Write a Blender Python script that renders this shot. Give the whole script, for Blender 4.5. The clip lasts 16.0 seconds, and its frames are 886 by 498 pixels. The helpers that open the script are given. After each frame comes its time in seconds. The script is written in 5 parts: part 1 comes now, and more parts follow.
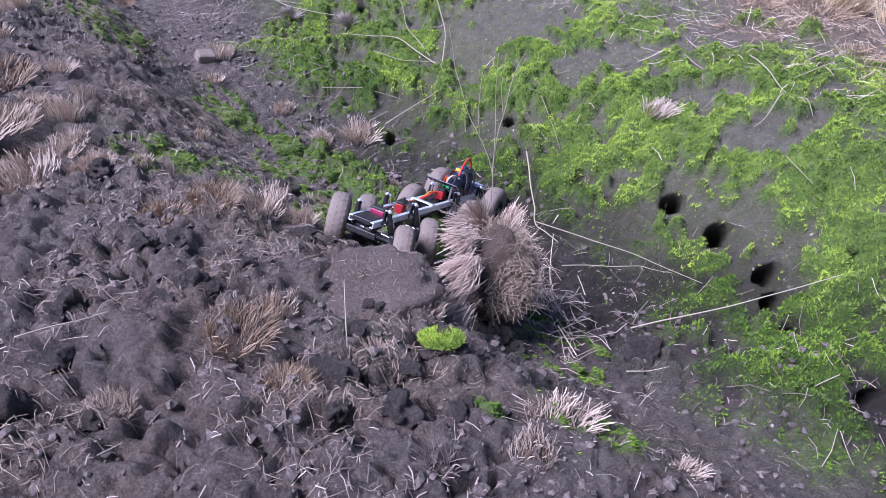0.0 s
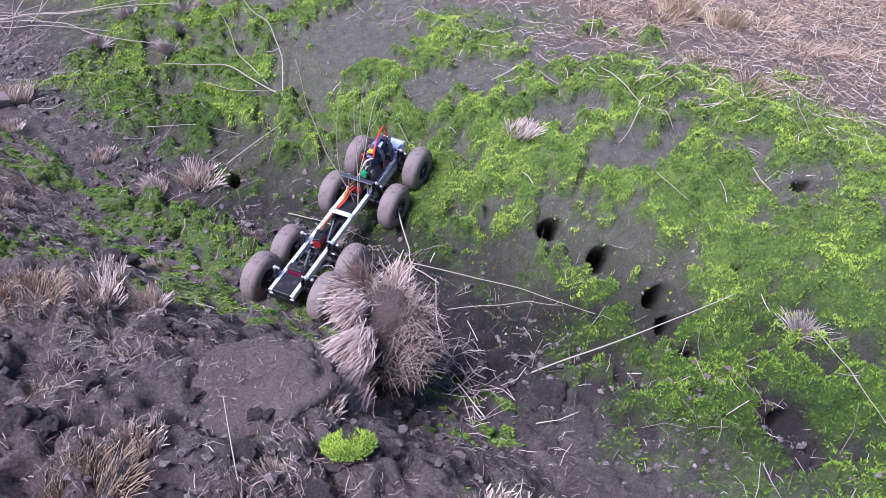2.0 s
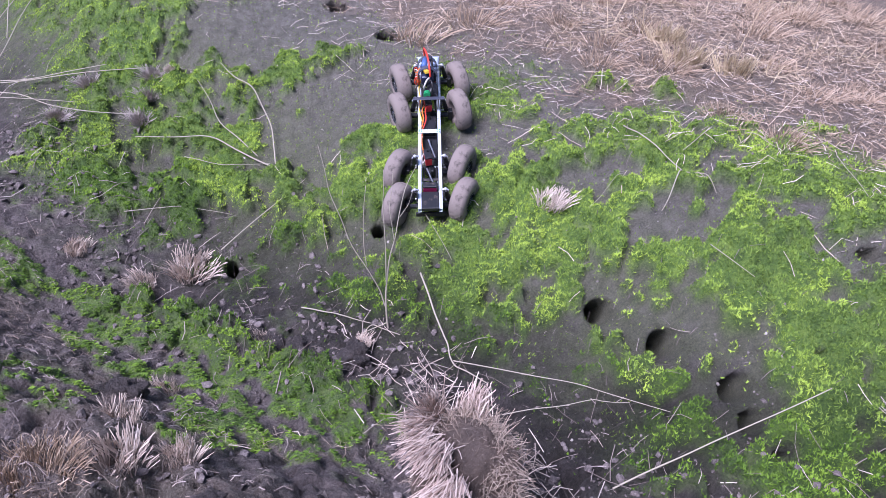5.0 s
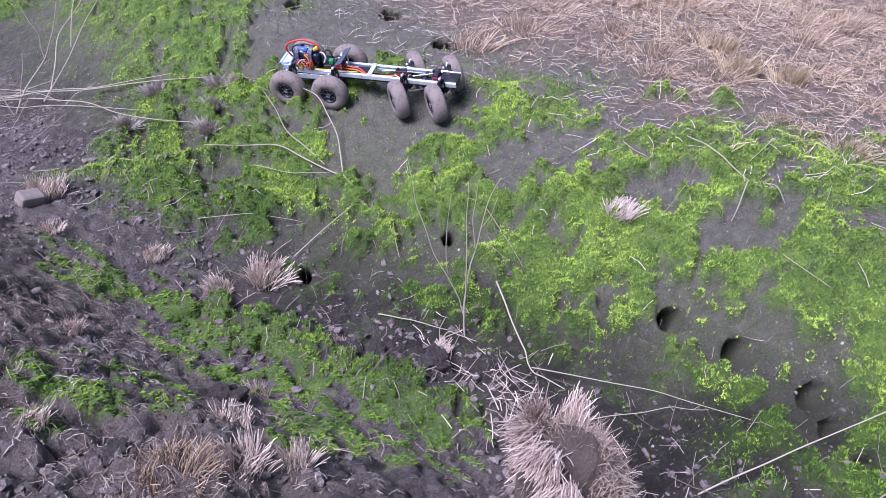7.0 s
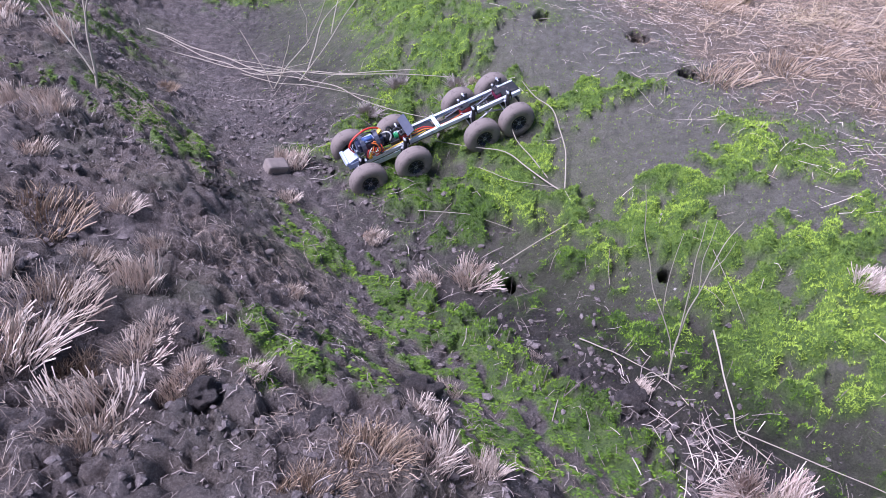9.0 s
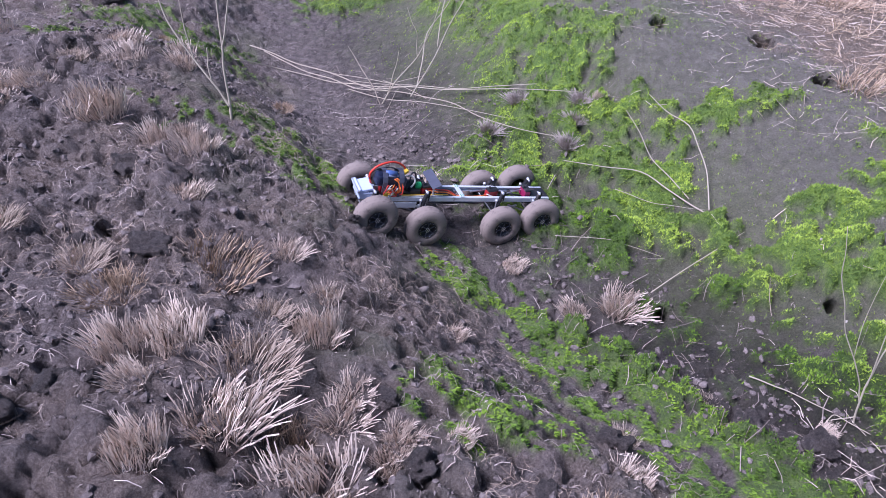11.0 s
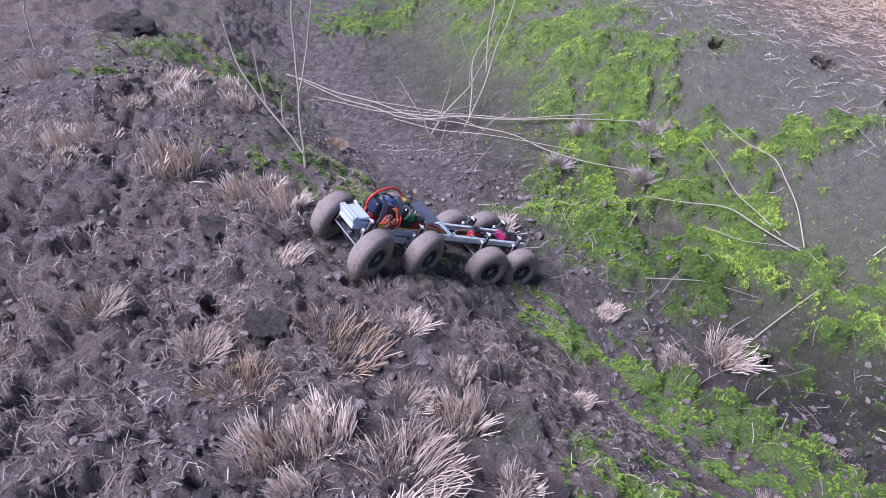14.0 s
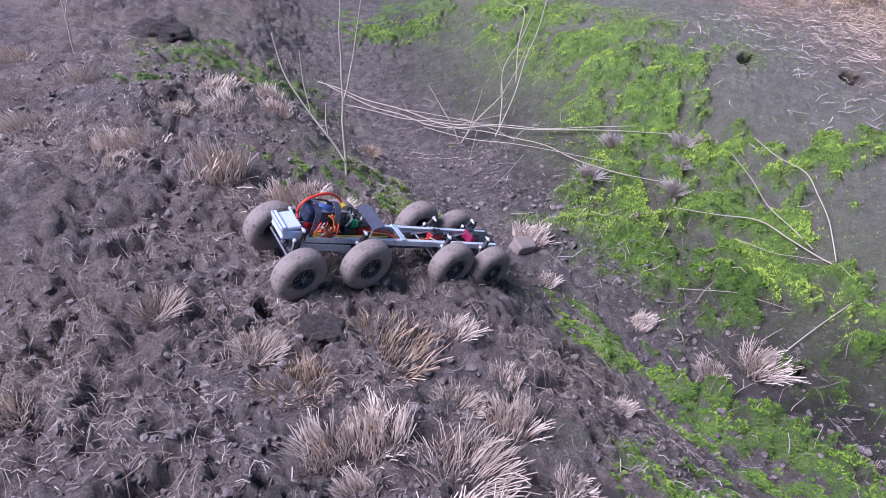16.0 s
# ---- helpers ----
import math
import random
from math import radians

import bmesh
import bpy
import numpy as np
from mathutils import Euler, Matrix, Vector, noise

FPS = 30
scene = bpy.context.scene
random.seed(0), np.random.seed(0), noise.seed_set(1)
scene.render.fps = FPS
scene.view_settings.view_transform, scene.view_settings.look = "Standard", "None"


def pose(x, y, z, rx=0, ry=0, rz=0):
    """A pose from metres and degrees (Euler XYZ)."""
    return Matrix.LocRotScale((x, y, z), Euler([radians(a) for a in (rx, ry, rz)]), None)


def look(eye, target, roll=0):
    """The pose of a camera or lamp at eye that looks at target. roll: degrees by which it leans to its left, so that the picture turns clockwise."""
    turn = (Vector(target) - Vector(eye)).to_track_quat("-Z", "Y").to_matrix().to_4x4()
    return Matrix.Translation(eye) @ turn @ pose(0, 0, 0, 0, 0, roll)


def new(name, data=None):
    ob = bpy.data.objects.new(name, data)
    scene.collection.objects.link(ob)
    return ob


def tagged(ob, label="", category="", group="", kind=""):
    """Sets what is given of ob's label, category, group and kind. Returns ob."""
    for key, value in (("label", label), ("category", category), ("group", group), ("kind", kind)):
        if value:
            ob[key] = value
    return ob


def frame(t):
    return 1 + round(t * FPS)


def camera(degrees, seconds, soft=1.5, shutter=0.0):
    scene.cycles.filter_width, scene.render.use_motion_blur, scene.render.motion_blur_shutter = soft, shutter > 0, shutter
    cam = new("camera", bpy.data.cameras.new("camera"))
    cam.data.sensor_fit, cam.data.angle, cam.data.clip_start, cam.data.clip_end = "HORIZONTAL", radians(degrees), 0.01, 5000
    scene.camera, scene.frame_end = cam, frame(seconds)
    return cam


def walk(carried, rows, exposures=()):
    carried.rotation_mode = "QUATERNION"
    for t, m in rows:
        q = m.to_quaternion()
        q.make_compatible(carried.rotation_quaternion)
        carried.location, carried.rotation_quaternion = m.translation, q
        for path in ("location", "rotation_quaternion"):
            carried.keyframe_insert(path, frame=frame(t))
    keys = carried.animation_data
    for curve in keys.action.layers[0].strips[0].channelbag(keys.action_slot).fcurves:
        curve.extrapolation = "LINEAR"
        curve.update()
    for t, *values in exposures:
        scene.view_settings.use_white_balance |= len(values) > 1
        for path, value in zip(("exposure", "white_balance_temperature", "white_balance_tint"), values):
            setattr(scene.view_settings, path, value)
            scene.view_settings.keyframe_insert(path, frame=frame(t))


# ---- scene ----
cam = camera(61.4, 16.0, soft=0.9)
PATH = [
    (0, (-0.015, 0.189, 1.531), (0.017, 1.775, 0.313), 2.2),
    (0.5, (-0.029, 0.254, 1.521), (0.069, 1.837, 0.303), 2.7),
    (1, (-0.031, 0.348, 1.519), (0.175, 1.925, 0.306), 4.1),
    (1.5, (-0.04, 0.409, 1.507), (0.255, 1.976, 0.299), 5.2),
    (2, (-0.088, 0.429, 1.513), (0.367, 1.968, 0.319), 5.2),
    (2.5, (-0.141, 0.456, 1.518), (0.367, 1.979, 0.326), 4.4),
    (3, (-0.185, 0.488, 1.515), (0.326, 2.013, 0.326), 4.3),
    (3.5, (-0.197, 0.532, 1.51), (0.323, 2.063, 0.333), 4.8),
    (4, (-0.189, 0.635, 1.497), (0.347, 2.178, 0.342), 4.8),
    (4.2, (-0.188, 0.677, 1.5), (0.368, 2.223, 0.36), 5.1),
    (6.3, (-0.419, 0.797, 1.538), (0.242, 2.308, 0.407), 4.1),
    (6.5, (-0.418, 0.798, 1.545), (0.227, 2.312, 0.408), 4.1),
    (7, (-0.436, 0.798, 1.547), (0.149, 2.339, 0.413), 4.7),
    (7.5, (-0.453, 0.796, 1.542), (0.049, 2.369, 0.415), 4.8),
    (8, (-0.466, 0.793, 1.541), (-0.023, 2.39, 0.421), 5.0),
    (8.5, (-0.487, 0.798, 1.537), (-0.158, 2.421, 0.416), 5.2),
    (9, (-0.507, 0.84, 1.521), (-0.404, 2.483, 0.385), 5.5),
    (9.5, (-0.589, 0.862, 1.506), (-0.581, 2.499, 0.357), 5.3),
    (9.7, (-0.654, 0.856, 1.516), (-0.659, 2.488, 0.36), 4.5),
    (11.8, (-0.905, 1.016, 1.619), (-0.908, 2.628, 0.436), 1.8),
    (12, (-0.952, 1.009, 1.625), (-0.948, 2.621, 0.441), 1.8),
    (12.5, (-1.072, 1.003, 1.637), (-1.04, 2.617, 0.457), 1.1),
    (13, (-1.146, 1.02, 1.644), (-1.098, 2.63, 0.459), 1.3),
    (13.5, (-1.174, 1.064, 1.643), (-1.114, 2.672, 0.455), 1.6),
    (14, (-1.173, 1.142, 1.652), (-1.115, 2.751, 0.465), 1.8),
    (14.5, (-1.161, 1.177, 1.65), (-1.098, 2.786, 0.465), 2.4),
    (15, (-1.193, 1.155, 1.671), (-1.132, 2.765, 0.485), 2.2),
    (15.5, (-1.231, 1.133, 1.677), (-1.172, 2.746, 0.495), 1.7),
    (16, (-1.276, 1.114, 1.674), (-1.23, 2.733, 0.501), 2.5),
]
walk(cam, [(t, look(eye, target, roll)) for t, eye, target, roll in PATH], [(0, 0.91, 5380, 22), (16, 0.91, 5380, 22)])

# ---- light: an overcast evening sky ----
world = bpy.data.worlds.new("overcast_sky")
scene.world = world
world.use_nodes = True
wn = world.node_tree
sky = wn.nodes.new("ShaderNodeTexSky")
sky.sky_type, sky.sun_disc = "NISHITA", False
sky.sun_elevation, sky.sun_rotation = radians(53), radians(245)
sky.air_density, sky.dust_density, sky.ozone_density = 1.0, 0.8, 1.0
wn.links.new(sky.outputs[0], wn.nodes["Background"].inputs[0])
wn.nodes["Background"].inputs[1].default_value = 0.054
sun = new("sun", bpy.data.lights.new("sun", "SUN"))
sun.data.energy, sun.data.angle, sun.data.color = 3.8, radians(32), (1.0, 0.92, 0.97)
sun.matrix_world = look((-3.4, 0.9, 5.0), (0, 2.5, 0))

# ---- materials ----
def material(name):
    m = bpy.data.materials.new(name)
    m.use_nodes = True
    return m, m.node_tree, m.node_tree.nodes["Principled BSDF"]


def link(tree, a, b):
    tree.links.new(a, b)


def noise_node(tree, scale, detail=4.0, rough=0.6, coords=None):
    n = tree.nodes.new("ShaderNodeTexNoise")
    n.inputs["Scale"].default_value, n.inputs["Detail"].default_value, n.inputs["Roughness"].default_value = scale, detail, rough
    if coords is None:
        c = tree.nodes.new("ShaderNodeTexCoord")
        coords = c.outputs["Object"]
    link(tree, coords, n.inputs["Vector"])
    return n.outputs["Fac"]


def ramp(tree, fac, stops):
    r = tree.nodes.new("ShaderNodeValToRGB")
    e = r.color_ramp.elements
    while len(e) < len(stops):
        e.new(0.5)
    for el, (p, c) in zip(e, stops):
        el.position, el.color = p, (*c, 1)
    link(tree, fac, r.inputs[0])
    return r.outputs[0]


def mixed(tree, fac, a, b, mode="MIX"):
    n = tree.nodes.new("ShaderNodeMix")
    n.data_type, n.blend_type = "RGBA", mode
    for k, v in ((0, fac), (6, a), (7, b)):
        if isinstance(v, (int, float)):
            n.inputs[k].default_value = v
        elif isinstance(v, tuple):
            n.inputs[k].default_value = (*v, 1)
        else:
            link(tree, v, n.inputs[k])
    return n.outputs[2]


def bump(tree, bsdf, fac, strength=0.5, distance=0.004):
    b = tree.nodes.new("ShaderNodeBump")
    b.inputs["Strength"].default_value, b.inputs["Distance"].default_value = strength, distance
    link(tree, fac, b.inputs["Height"])
    link(tree, b.outputs[0], bsdf.inputs["Normal"])


def attribute(tree, name):
    a = tree.nodes.new("ShaderNodeAttribute")
    a.attribute_name = name
    return a.outputs["Fac"]


SOIL = [(0.32, (0.042, 0.033, 0.030)), (0.5, (0.160, 0.131, 0.120)), (0.66, (0.36, 0.302, 0.276))]


def soil_material(name, stops, rough=0.9, size=1.0):
    m, tree, bsdf = material(name)
    big, fine = noise_node(tree, 14.0 * size), noise_node(tree, 160.0 * size, 6.0, 0.75)
    col = mixed(tree, 0.55, ramp(tree, big, stops), ramp(tree, fine, stops))
    link(tree, col, bsdf.inputs["Base Color"])
    bsdf.inputs["Roughness"].default_value = rough
    bump(tree, bsdf, noise_node(tree, 90.0 * size, 8.0, 0.8), 1.0, 0.005 / size)
    return m


def ground_material():
    m, tree, bsdf = material("ground_soil_and_moss")
    big, mid, fine = noise_node(tree, 4.0), noise_node(tree, 26.0, 5.0), noise_node(tree, 190.0, 6.0, 0.75)
    soil = mixed(tree, 0.5, ramp(tree, mid, SOIL), ramp(tree, fine, SOIL))
    pale = ramp(tree, mixed(tree, 0.5, mid, fine), [(0.32, (0.085, 0.073, 0.064)), (0.52, (0.20, 0.175, 0.155)), (0.7, (0.33, 0.295, 0.265))])
    soil = mixed(tree, attribute(tree, "bare"), soil, pale)
    litter = ramp(tree, fine, [(0.35, (0.10, 0.072, 0.054)), (0.6, (0.30, 0.235, 0.175))])
    soil = mixed(tree, attribute(tree, "straw"), soil, litter)
    algae = ramp(tree, fine, [(0.3, (0.070, 0.080, 0.034)), (0.65, (0.20, 0.23, 0.085))])
    soil = mixed(tree, attribute(tree, "algae"), soil, algae)
    moss = ramp(tree, mixed(tree, 0.5, mid, fine), [(0.34, (0.050, 0.088, 0.022)), (0.5, (0.15, 0.25, 0.042)), (0.66, (0.32, 0.45, 0.075))])
    warm = ramp(tree, noise_node(tree, 3.2, 5.0, 0.65), [(0.42, (0, 0, 0)), (0.58, (1, 1, 1))])
    brown = ramp(tree, fine, [(0.3, (0.075, 0.052, 0.040)), (0.5, (0.205, 0.158, 0.130)), (0.68, (0.40, 0.325, 0.265))])
    soil = mixed(tree, mixed(tree, 1.0, warm, attribute(tree, "tilth"), "MULTIPLY"), soil, brown)
    wet_and_shaded = attribute(tree, "damp_and_shade")
    # wet ditch earth, darkened further for the shade down there
    soil = mixed(tree, wet_and_shaded, soil, mixed(tree, 1.0, soil, (0.28, 0.27, 0.275), "MULTIPLY"))
    # shade at the foot of the bank, multiplied into the moss green
    moss = mixed(tree, wet_and_shaded, moss, mixed(tree, 1.0, moss, (0.45, 0.5, 0.45), "MULTIPLY"))
    link(tree, mixed(tree, attribute(tree, "moss"), soil, moss), bsdf.inputs["Base Color"])
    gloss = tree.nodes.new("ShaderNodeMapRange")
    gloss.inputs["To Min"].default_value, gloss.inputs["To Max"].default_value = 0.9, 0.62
    link(tree, wet_and_shaded, gloss.inputs["Value"])
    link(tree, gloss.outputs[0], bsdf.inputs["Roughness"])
    bump(tree, bsdf, noise_node(tree, 110.0, 8.0, 0.8), 1.0, 0.020)
    return m


def moss_material(name, tone):
    m, tree, bsdf = material(name)
    g = tree.nodes.new("ShaderNodeNewGeometry")
    c = tree.nodes.new("ShaderNodeTexCoord")
    patch = noise_node(tree, 7.0, 4.0, 0.6, c.outputs["Object"])
    col = mixed(tree, 0.5, ramp(tree, g.outputs["Random Per Island"], [(0.0, (0.125, 0.200, 0.036)), (0.5, (0.225, 0.330, 0.050)), (1.0, (0.34, 0.45, 0.090))]),
                ramp(tree, patch, [(0.38, (0.062, 0.110, 0.026)), (0.5, (0.225, 0.340, 0.048)), (0.61, (0.52, 0.68, 0.085))]))
    link(tree, mixed(tree, 1.0, col, tone, "MULTIPLY"), bsdf.inputs["Base Color"])
    bsdf.inputs["Roughness"].default_value = 0.75
    bsdf.inputs["Specular IOR Level"].default_value = 0.15
    return m


def straw_material(name, stops, rough=0.7):
    m, tree, bsdf = material(name)
    g = tree.nodes.new("ShaderNodeNewGeometry")
    col = mixed(tree, 0.3, ramp(tree, g.outputs["Random Per Island"], stops), ramp(tree, noise_node(tree, 60.0), stops))
    link(tree, col, bsdf.inputs["Base Color"])
    bsdf.inputs["Roughness"].default_value = rough
    return m


def plain(name, color, rough=0.5, metal=0.0, wear=0.25, scale=60.0, dirt=None, dirt_amount=0.5):
    m, tree, bsdf = material(name)
    low = tuple(v * (1 - wear) for v in color)
    col = ramp(tree, noise_node(tree, scale, 5.0, 0.7), [(0.3, low), (0.7, color)])
    if dirt:
        f = ramp(tree, noise_node(tree, 35.0, 6.0, 0.7), [(0.62 - 0.3 * dirt_amount, (0, 0, 0)), (0.78 - 0.3 * dirt_amount, (1, 1, 1))])
        col = mixed(tree, f, col, dirt)
    link(tree, col, bsdf.inputs["Base Color"])
    bsdf.inputs["Roughness"].default_value, bsdf.inputs["Metallic"].default_value = rough, metal
    bump(tree, bsdf, noise_node(tree, scale * 3, 4.0), 0.15, 0.001)
    return m


MUD = (0.125, 0.098, 0.082)
M_GROUND = ground_material()
M_CLOD = soil_material("soil_clod", [(0.32, (0.040, 0.031, 0.028)), (0.5, (0.140, 0.114, 0.102)), (0.68, (0.31, 0.260, 0.235))], size=0.035)
M_CRUMB = soil_material("soil_crumb", SOIL)
M_LUMP = soil_material("dry_soil_lump", [(0.3, (0.15, 0.112, 0.094)), (0.5, (0.285, 0.223, 0.190)), (0.72, (0.43, 0.355, 0.310))], size=0.12)
M_SOD = soil_material("sod_earth", [(0.3, (0.12, 0.085, 0.064)), (0.5, (0.215, 0.157, 0.120)), (0.72, (0.34, 0.262, 0.208))], size=0.12)
M_STONE = plain("grey_stone", (0.30, 0.245, 0.21), 0.85, 0, 0.35, 30.0)
M_GRIT = straw_material("pale_grit", [(0.0, (0.10, 0.085, 0.07)), (0.6, (0.24, 0.21, 0.18)), (1.0, (0.55, 0.50, 0.44))], 0.9)
M_MOSS = moss_material("moss_leaves", (1.0, 1.0, 1.0))
# darker moss: the near bank's own tone, and painted shade opposite
M_BANK_MOSS = moss_material("matted_and_shaded_moss_leaves", (0.54, 0.63, 0.52))
M_PALE = straw_material("bleached_stubble", [(0.0, (0.30, 0.23, 0.18)), (0.45, (0.63, 0.515, 0.42)), (1.0, (0.90, 0.79, 0.67))])
M_TAN = straw_material("tan_straw", [(0.0, (0.22, 0.165, 0.12)), (0.5, (0.48, 0.385, 0.30)), (1.0, (0.70, 0.59, 0.48))])
M_GOLD = straw_material("golden_straw", [(0.0, (0.28, 0.20, 0.11)), (0.5, (0.48, 0.37, 0.22)), (1.0, (0.66, 0.55, 0.37))])
M_LITTER = straw_material("grey_straw_litter", [(0.0, (0.07, 0.055, 0.047)), (0.5, (0.19, 0.155, 0.135)), (1.0, (0.46, 0.39, 0.34))])
M_BED = straw_material("flattened_straw", [(0.0, (0.13, 0.084, 0.052)), (0.45, (0.36, 0.255, 0.165)), (0.8, (0.55, 0.42, 0.295)), (1.0, (0.78, 0.635, 0.475))])
M_STREW = straw_material("mixed_grey_straw", [(0.0, (0.09, 0.068, 0.058)), (0.45, (0.24, 0.19, 0.162)), (0.8, (0.48, 0.395, 0.345)), (1.0, (0.74, 0.645, 0.57))])
M_FRINGE = straw_material("pinkish_cut_straw", [(0.0, (0.24, 0.17, 0.135)), (0.5, (0.52, 0.40, 0.325)), (1.0, (0.76, 0.635, 0.54))])
M_ROOTLET = straw_material("tan_rootlets", [(0.0, (0.17, 0.12, 0.085)), (0.5, (0.34, 0.26, 0.195)), (1.0, (0.56, 0.46, 0.36))])
M_TWIG = straw_material("pale_dry_twig", [(0.0, (0.22, 0.185, 0.135)), (0.5, (0.38, 0.33, 0.25)), (1.0, (0.58, 0.52, 0.41))])
M_FLUFF = straw_material("seed_fluff", [(0.0, (0.30, 0.25, 0.22)), (1.0, (0.50, 0.43, 0.38))])
M_RAIL = plain("brushed_aluminium", (0.80, 0.84, 0.88), 0.35, 0.35, 0.08, 90.0, MUD, 0.12)
M_STEEL = plain("steel_fittings", (0.62, 0.62, 0.64), 0.3, 0.8, 0.2, 90.0)
M_CHROME = plain("polished_steel", (0.86, 0.86, 0.90), 0.22, 0.55, 0.08, 90.0)
M_BLACK = plain("black_plastic", (0.022, 0.022, 0.025), 0.45, 0, 0.3, 80.0, MUD, 0.2)
M_PLATE = plain("dark_grey_plate", (0.10, 0.105, 0.14), 0.4, 0.2, 0.2, 60.0)
M_PINK = plain("anodised_magenta_case", (0.30, 0.020, 0.085), 0.35, 0.2, 0.2)
M_RED = plain("red_case", (0.42, 0.025, 0.03), 0.4, 0.1, 0.3)
M_WIRE_R = plain("red_wire", (0.75, 0.06, 0.035), 0.4)
M_WIRE_O = plain("orange_wire", (0.85, 0.22, 0.04), 0.4)
M_WIRE_W = plain("white_wire", (0.75, 0.72, 0.66), 0.4)
M_YELLOW = plain("yellow_plug", (0.85, 0.55, 0.05), 0.4)
M_GREEN = plain("green_winding", (0.05, 0.45, 0.16), 0.4)
M_BLUE = plain("blue_battery_wrap", (0.025, 0.032, 0.07), 0.3)
M_BLUE_CAP = plain("blue_sleeve", (0.10, 0.17, 0.42), 0.35)
M_BUMPER = plain("pale_blue_plastic", (0.50, 0.57, 0.76), 0.4, 0, 0.12, 40.0)
M_TYRE = plain("muddy_tyre_rubber", (0.135, 0.110, 0.096), 0.92, 0, 0.30, 70.0, (0.235, 0.192, 0.166), 1.0)
M_SPOKE = plain("bright_spoke", (0.58, 0.57, 0.56), 0.35, 0.6, 0.2)

# ---- shape of the land ----
RELIEF = [
    [0, 0, 0.004, 0.028, 0.058, 0.034, 0.020, 0.018, 0.013, 0.002],
    [0, 0, 0.014, 0.051, 0.050, -0.002, 0.027, 0.101, 0.076, 0.012],
    [-0.003, -0.003, 0.032, 0.009, -0.014, 0.019, -0.025, 0.089, 0.087, 0.014],
    [-0.001, 0.017, 0.063, -0.045, -0.006, 0.108, -0.020, 0.001, 0.016, 0.004],
    [0.025, 0.029, -0.022, -0.002, -0.049, -0.001, 0.017, 0.034, 0.040, 0.011],
    [0.046, 0.032, -0.047, 0.088, 0.015, 0.027, 0.002, -0.015, 0.011, 0.002],
    [0.040, 0.037, 0.006, 0.044, 0.016, -0.003, 0.004, 0.043, 0.030, 0.002],
    [-0.014, -0.012, -0.028, 0.001, 0.078, 0.041, -0.002, 0.019, 0.019, 0.002],
    [-0.055, -0.033, -0.020, 0.002, 0.062, 0.048, 0.013, 0.003, 0.002, 0],
]
GRID_X, GRID_Y, SPREAD = np.arange(-2.5, 2.01, 0.5), np.arange(0.5, 4.51, 0.5), 0.42


def sig(u):
    return 1 / (1 + np.exp(-np.clip(u, -40, 40)))


def ditch(x, y):
    """Signed distance from the middle of the ditch, positive on its mossy side."""
    yy = np.clip(y - 2.5, -2.5, 3.0)
    more = (y - 2.5) - yy
    return (x - (-0.30 - 0.75 * yy + 0.10 * yy * yy + np.where(more > 0, -0.15, -1.25) * more)) / 1.25


def height(x, y):
    d = ditch(x, y)
    z = 0.06 + 0.44 * sig((-d - 0.45) / 0.13) + 0.36 * sig((d - 0.5) / 0.19) + 0.06 * np.clip(d - 0.6, 0, 2)
    for row, cy in zip(RELIEF, GRID_Y):
        gy = np.exp(-((y - cy) ** 2) / (2 * SPREAD ** 2))
        for c, cx in zip(row, GRID_X):
            if c:
                z = z + c * gy * np.exp(-((x - cx) ** 2) / (2 * SPREAD ** 2))
    return z


def hashed(i, j, seed):
    h = (i.astype(np.int64) * 374761393 + j.astype(np.int64) * 668265263 + seed * 974634777) & 0xFFFFFFFF
    h = ((h ^ (h >> 13)) * 1274126177) & 0xFFFFFFFF
    return ((h ^ (h >> 16)) & 0xFFFF) / 65535.0


def wave(x, y, size, seed=0):
    """Smooth noise from -1 to 1 with lumps of that size."""
    x, y = np.asarray(x, float) / size, np.asarray(y, float) / size
    i, j = np.floor(x), np.floor(y)
    u, v = x - i, y - j
    out = 0
    for a in (0, 1):
        for b in (0, 1):
            ang = hashed(i + a, j + b, seed) * 2 * np.pi
            wu, wv = (u if a else 1 - u), (v if b else 1 - v)
            w = wu * wu * wu * (wu * (wu * 6 - 15) + 10) * wv * wv * wv * (wv * (wv * 6 - 15) + 10)
            out = out + w * (np.cos(ang) * (u - a) + np.sin(ang) * (v - b))
    return out * 1.55


def lumps(x, y, size, seed=0):
    """Rounded clods packed side by side, 0 in the gaps to 1 on their tops."""
    gx, gy = np.asarray(x, float) / size, np.asarray(y, float) / size
    i, j = np.floor(gx), np.floor(gy)
    best = np.full(np.shape(gx), 9.0)
    for a in (-1, 0, 1):
        for b in (-1, 0, 1):
            px, py = i + a + hashed(i + a, j + b, seed), j + b + hashed(i + a, j + b, seed + 7)
            r = 0.48 + 0.46 * hashed(i + a, j + b, seed + 13)
            best = np.minimum(best, ((gx - px) ** 2 + (gy - py) ** 2) / r ** 2)
    return np.sqrt(np.clip(1 - best, 0, 1))


# burrows and prints: x, y, radius, depth
HOLES = [
    (0.70, 2.03, 0.045, 0.10), (0.79, 1.87, 0.045, 0.11), (0.845, 1.60, 0.030, 0.10), (0.86, 1.68, 0.045, 0.05),
    (0.85, 1.49, 0.030, 0.11), (1.30, 1.82, 0.036, 0.11), (1.02, 1.64, 0.018, 0.06), (0.93, 1.25, 0.040, 0.05),
    (0.43, 3.94, 0.065, 0.13), (0.56, 3.61, 0.050, 0.12), (0.25, 2.56, 0.026, 0.06), (-1.65, 2.42, 0.024, 0.07),
    (-1.50, 2.29, 0.024, 0.07), (-0.18, 2.64, 0.024, 0.06), (0.02, 4.05, 0.04, 0.07),
]
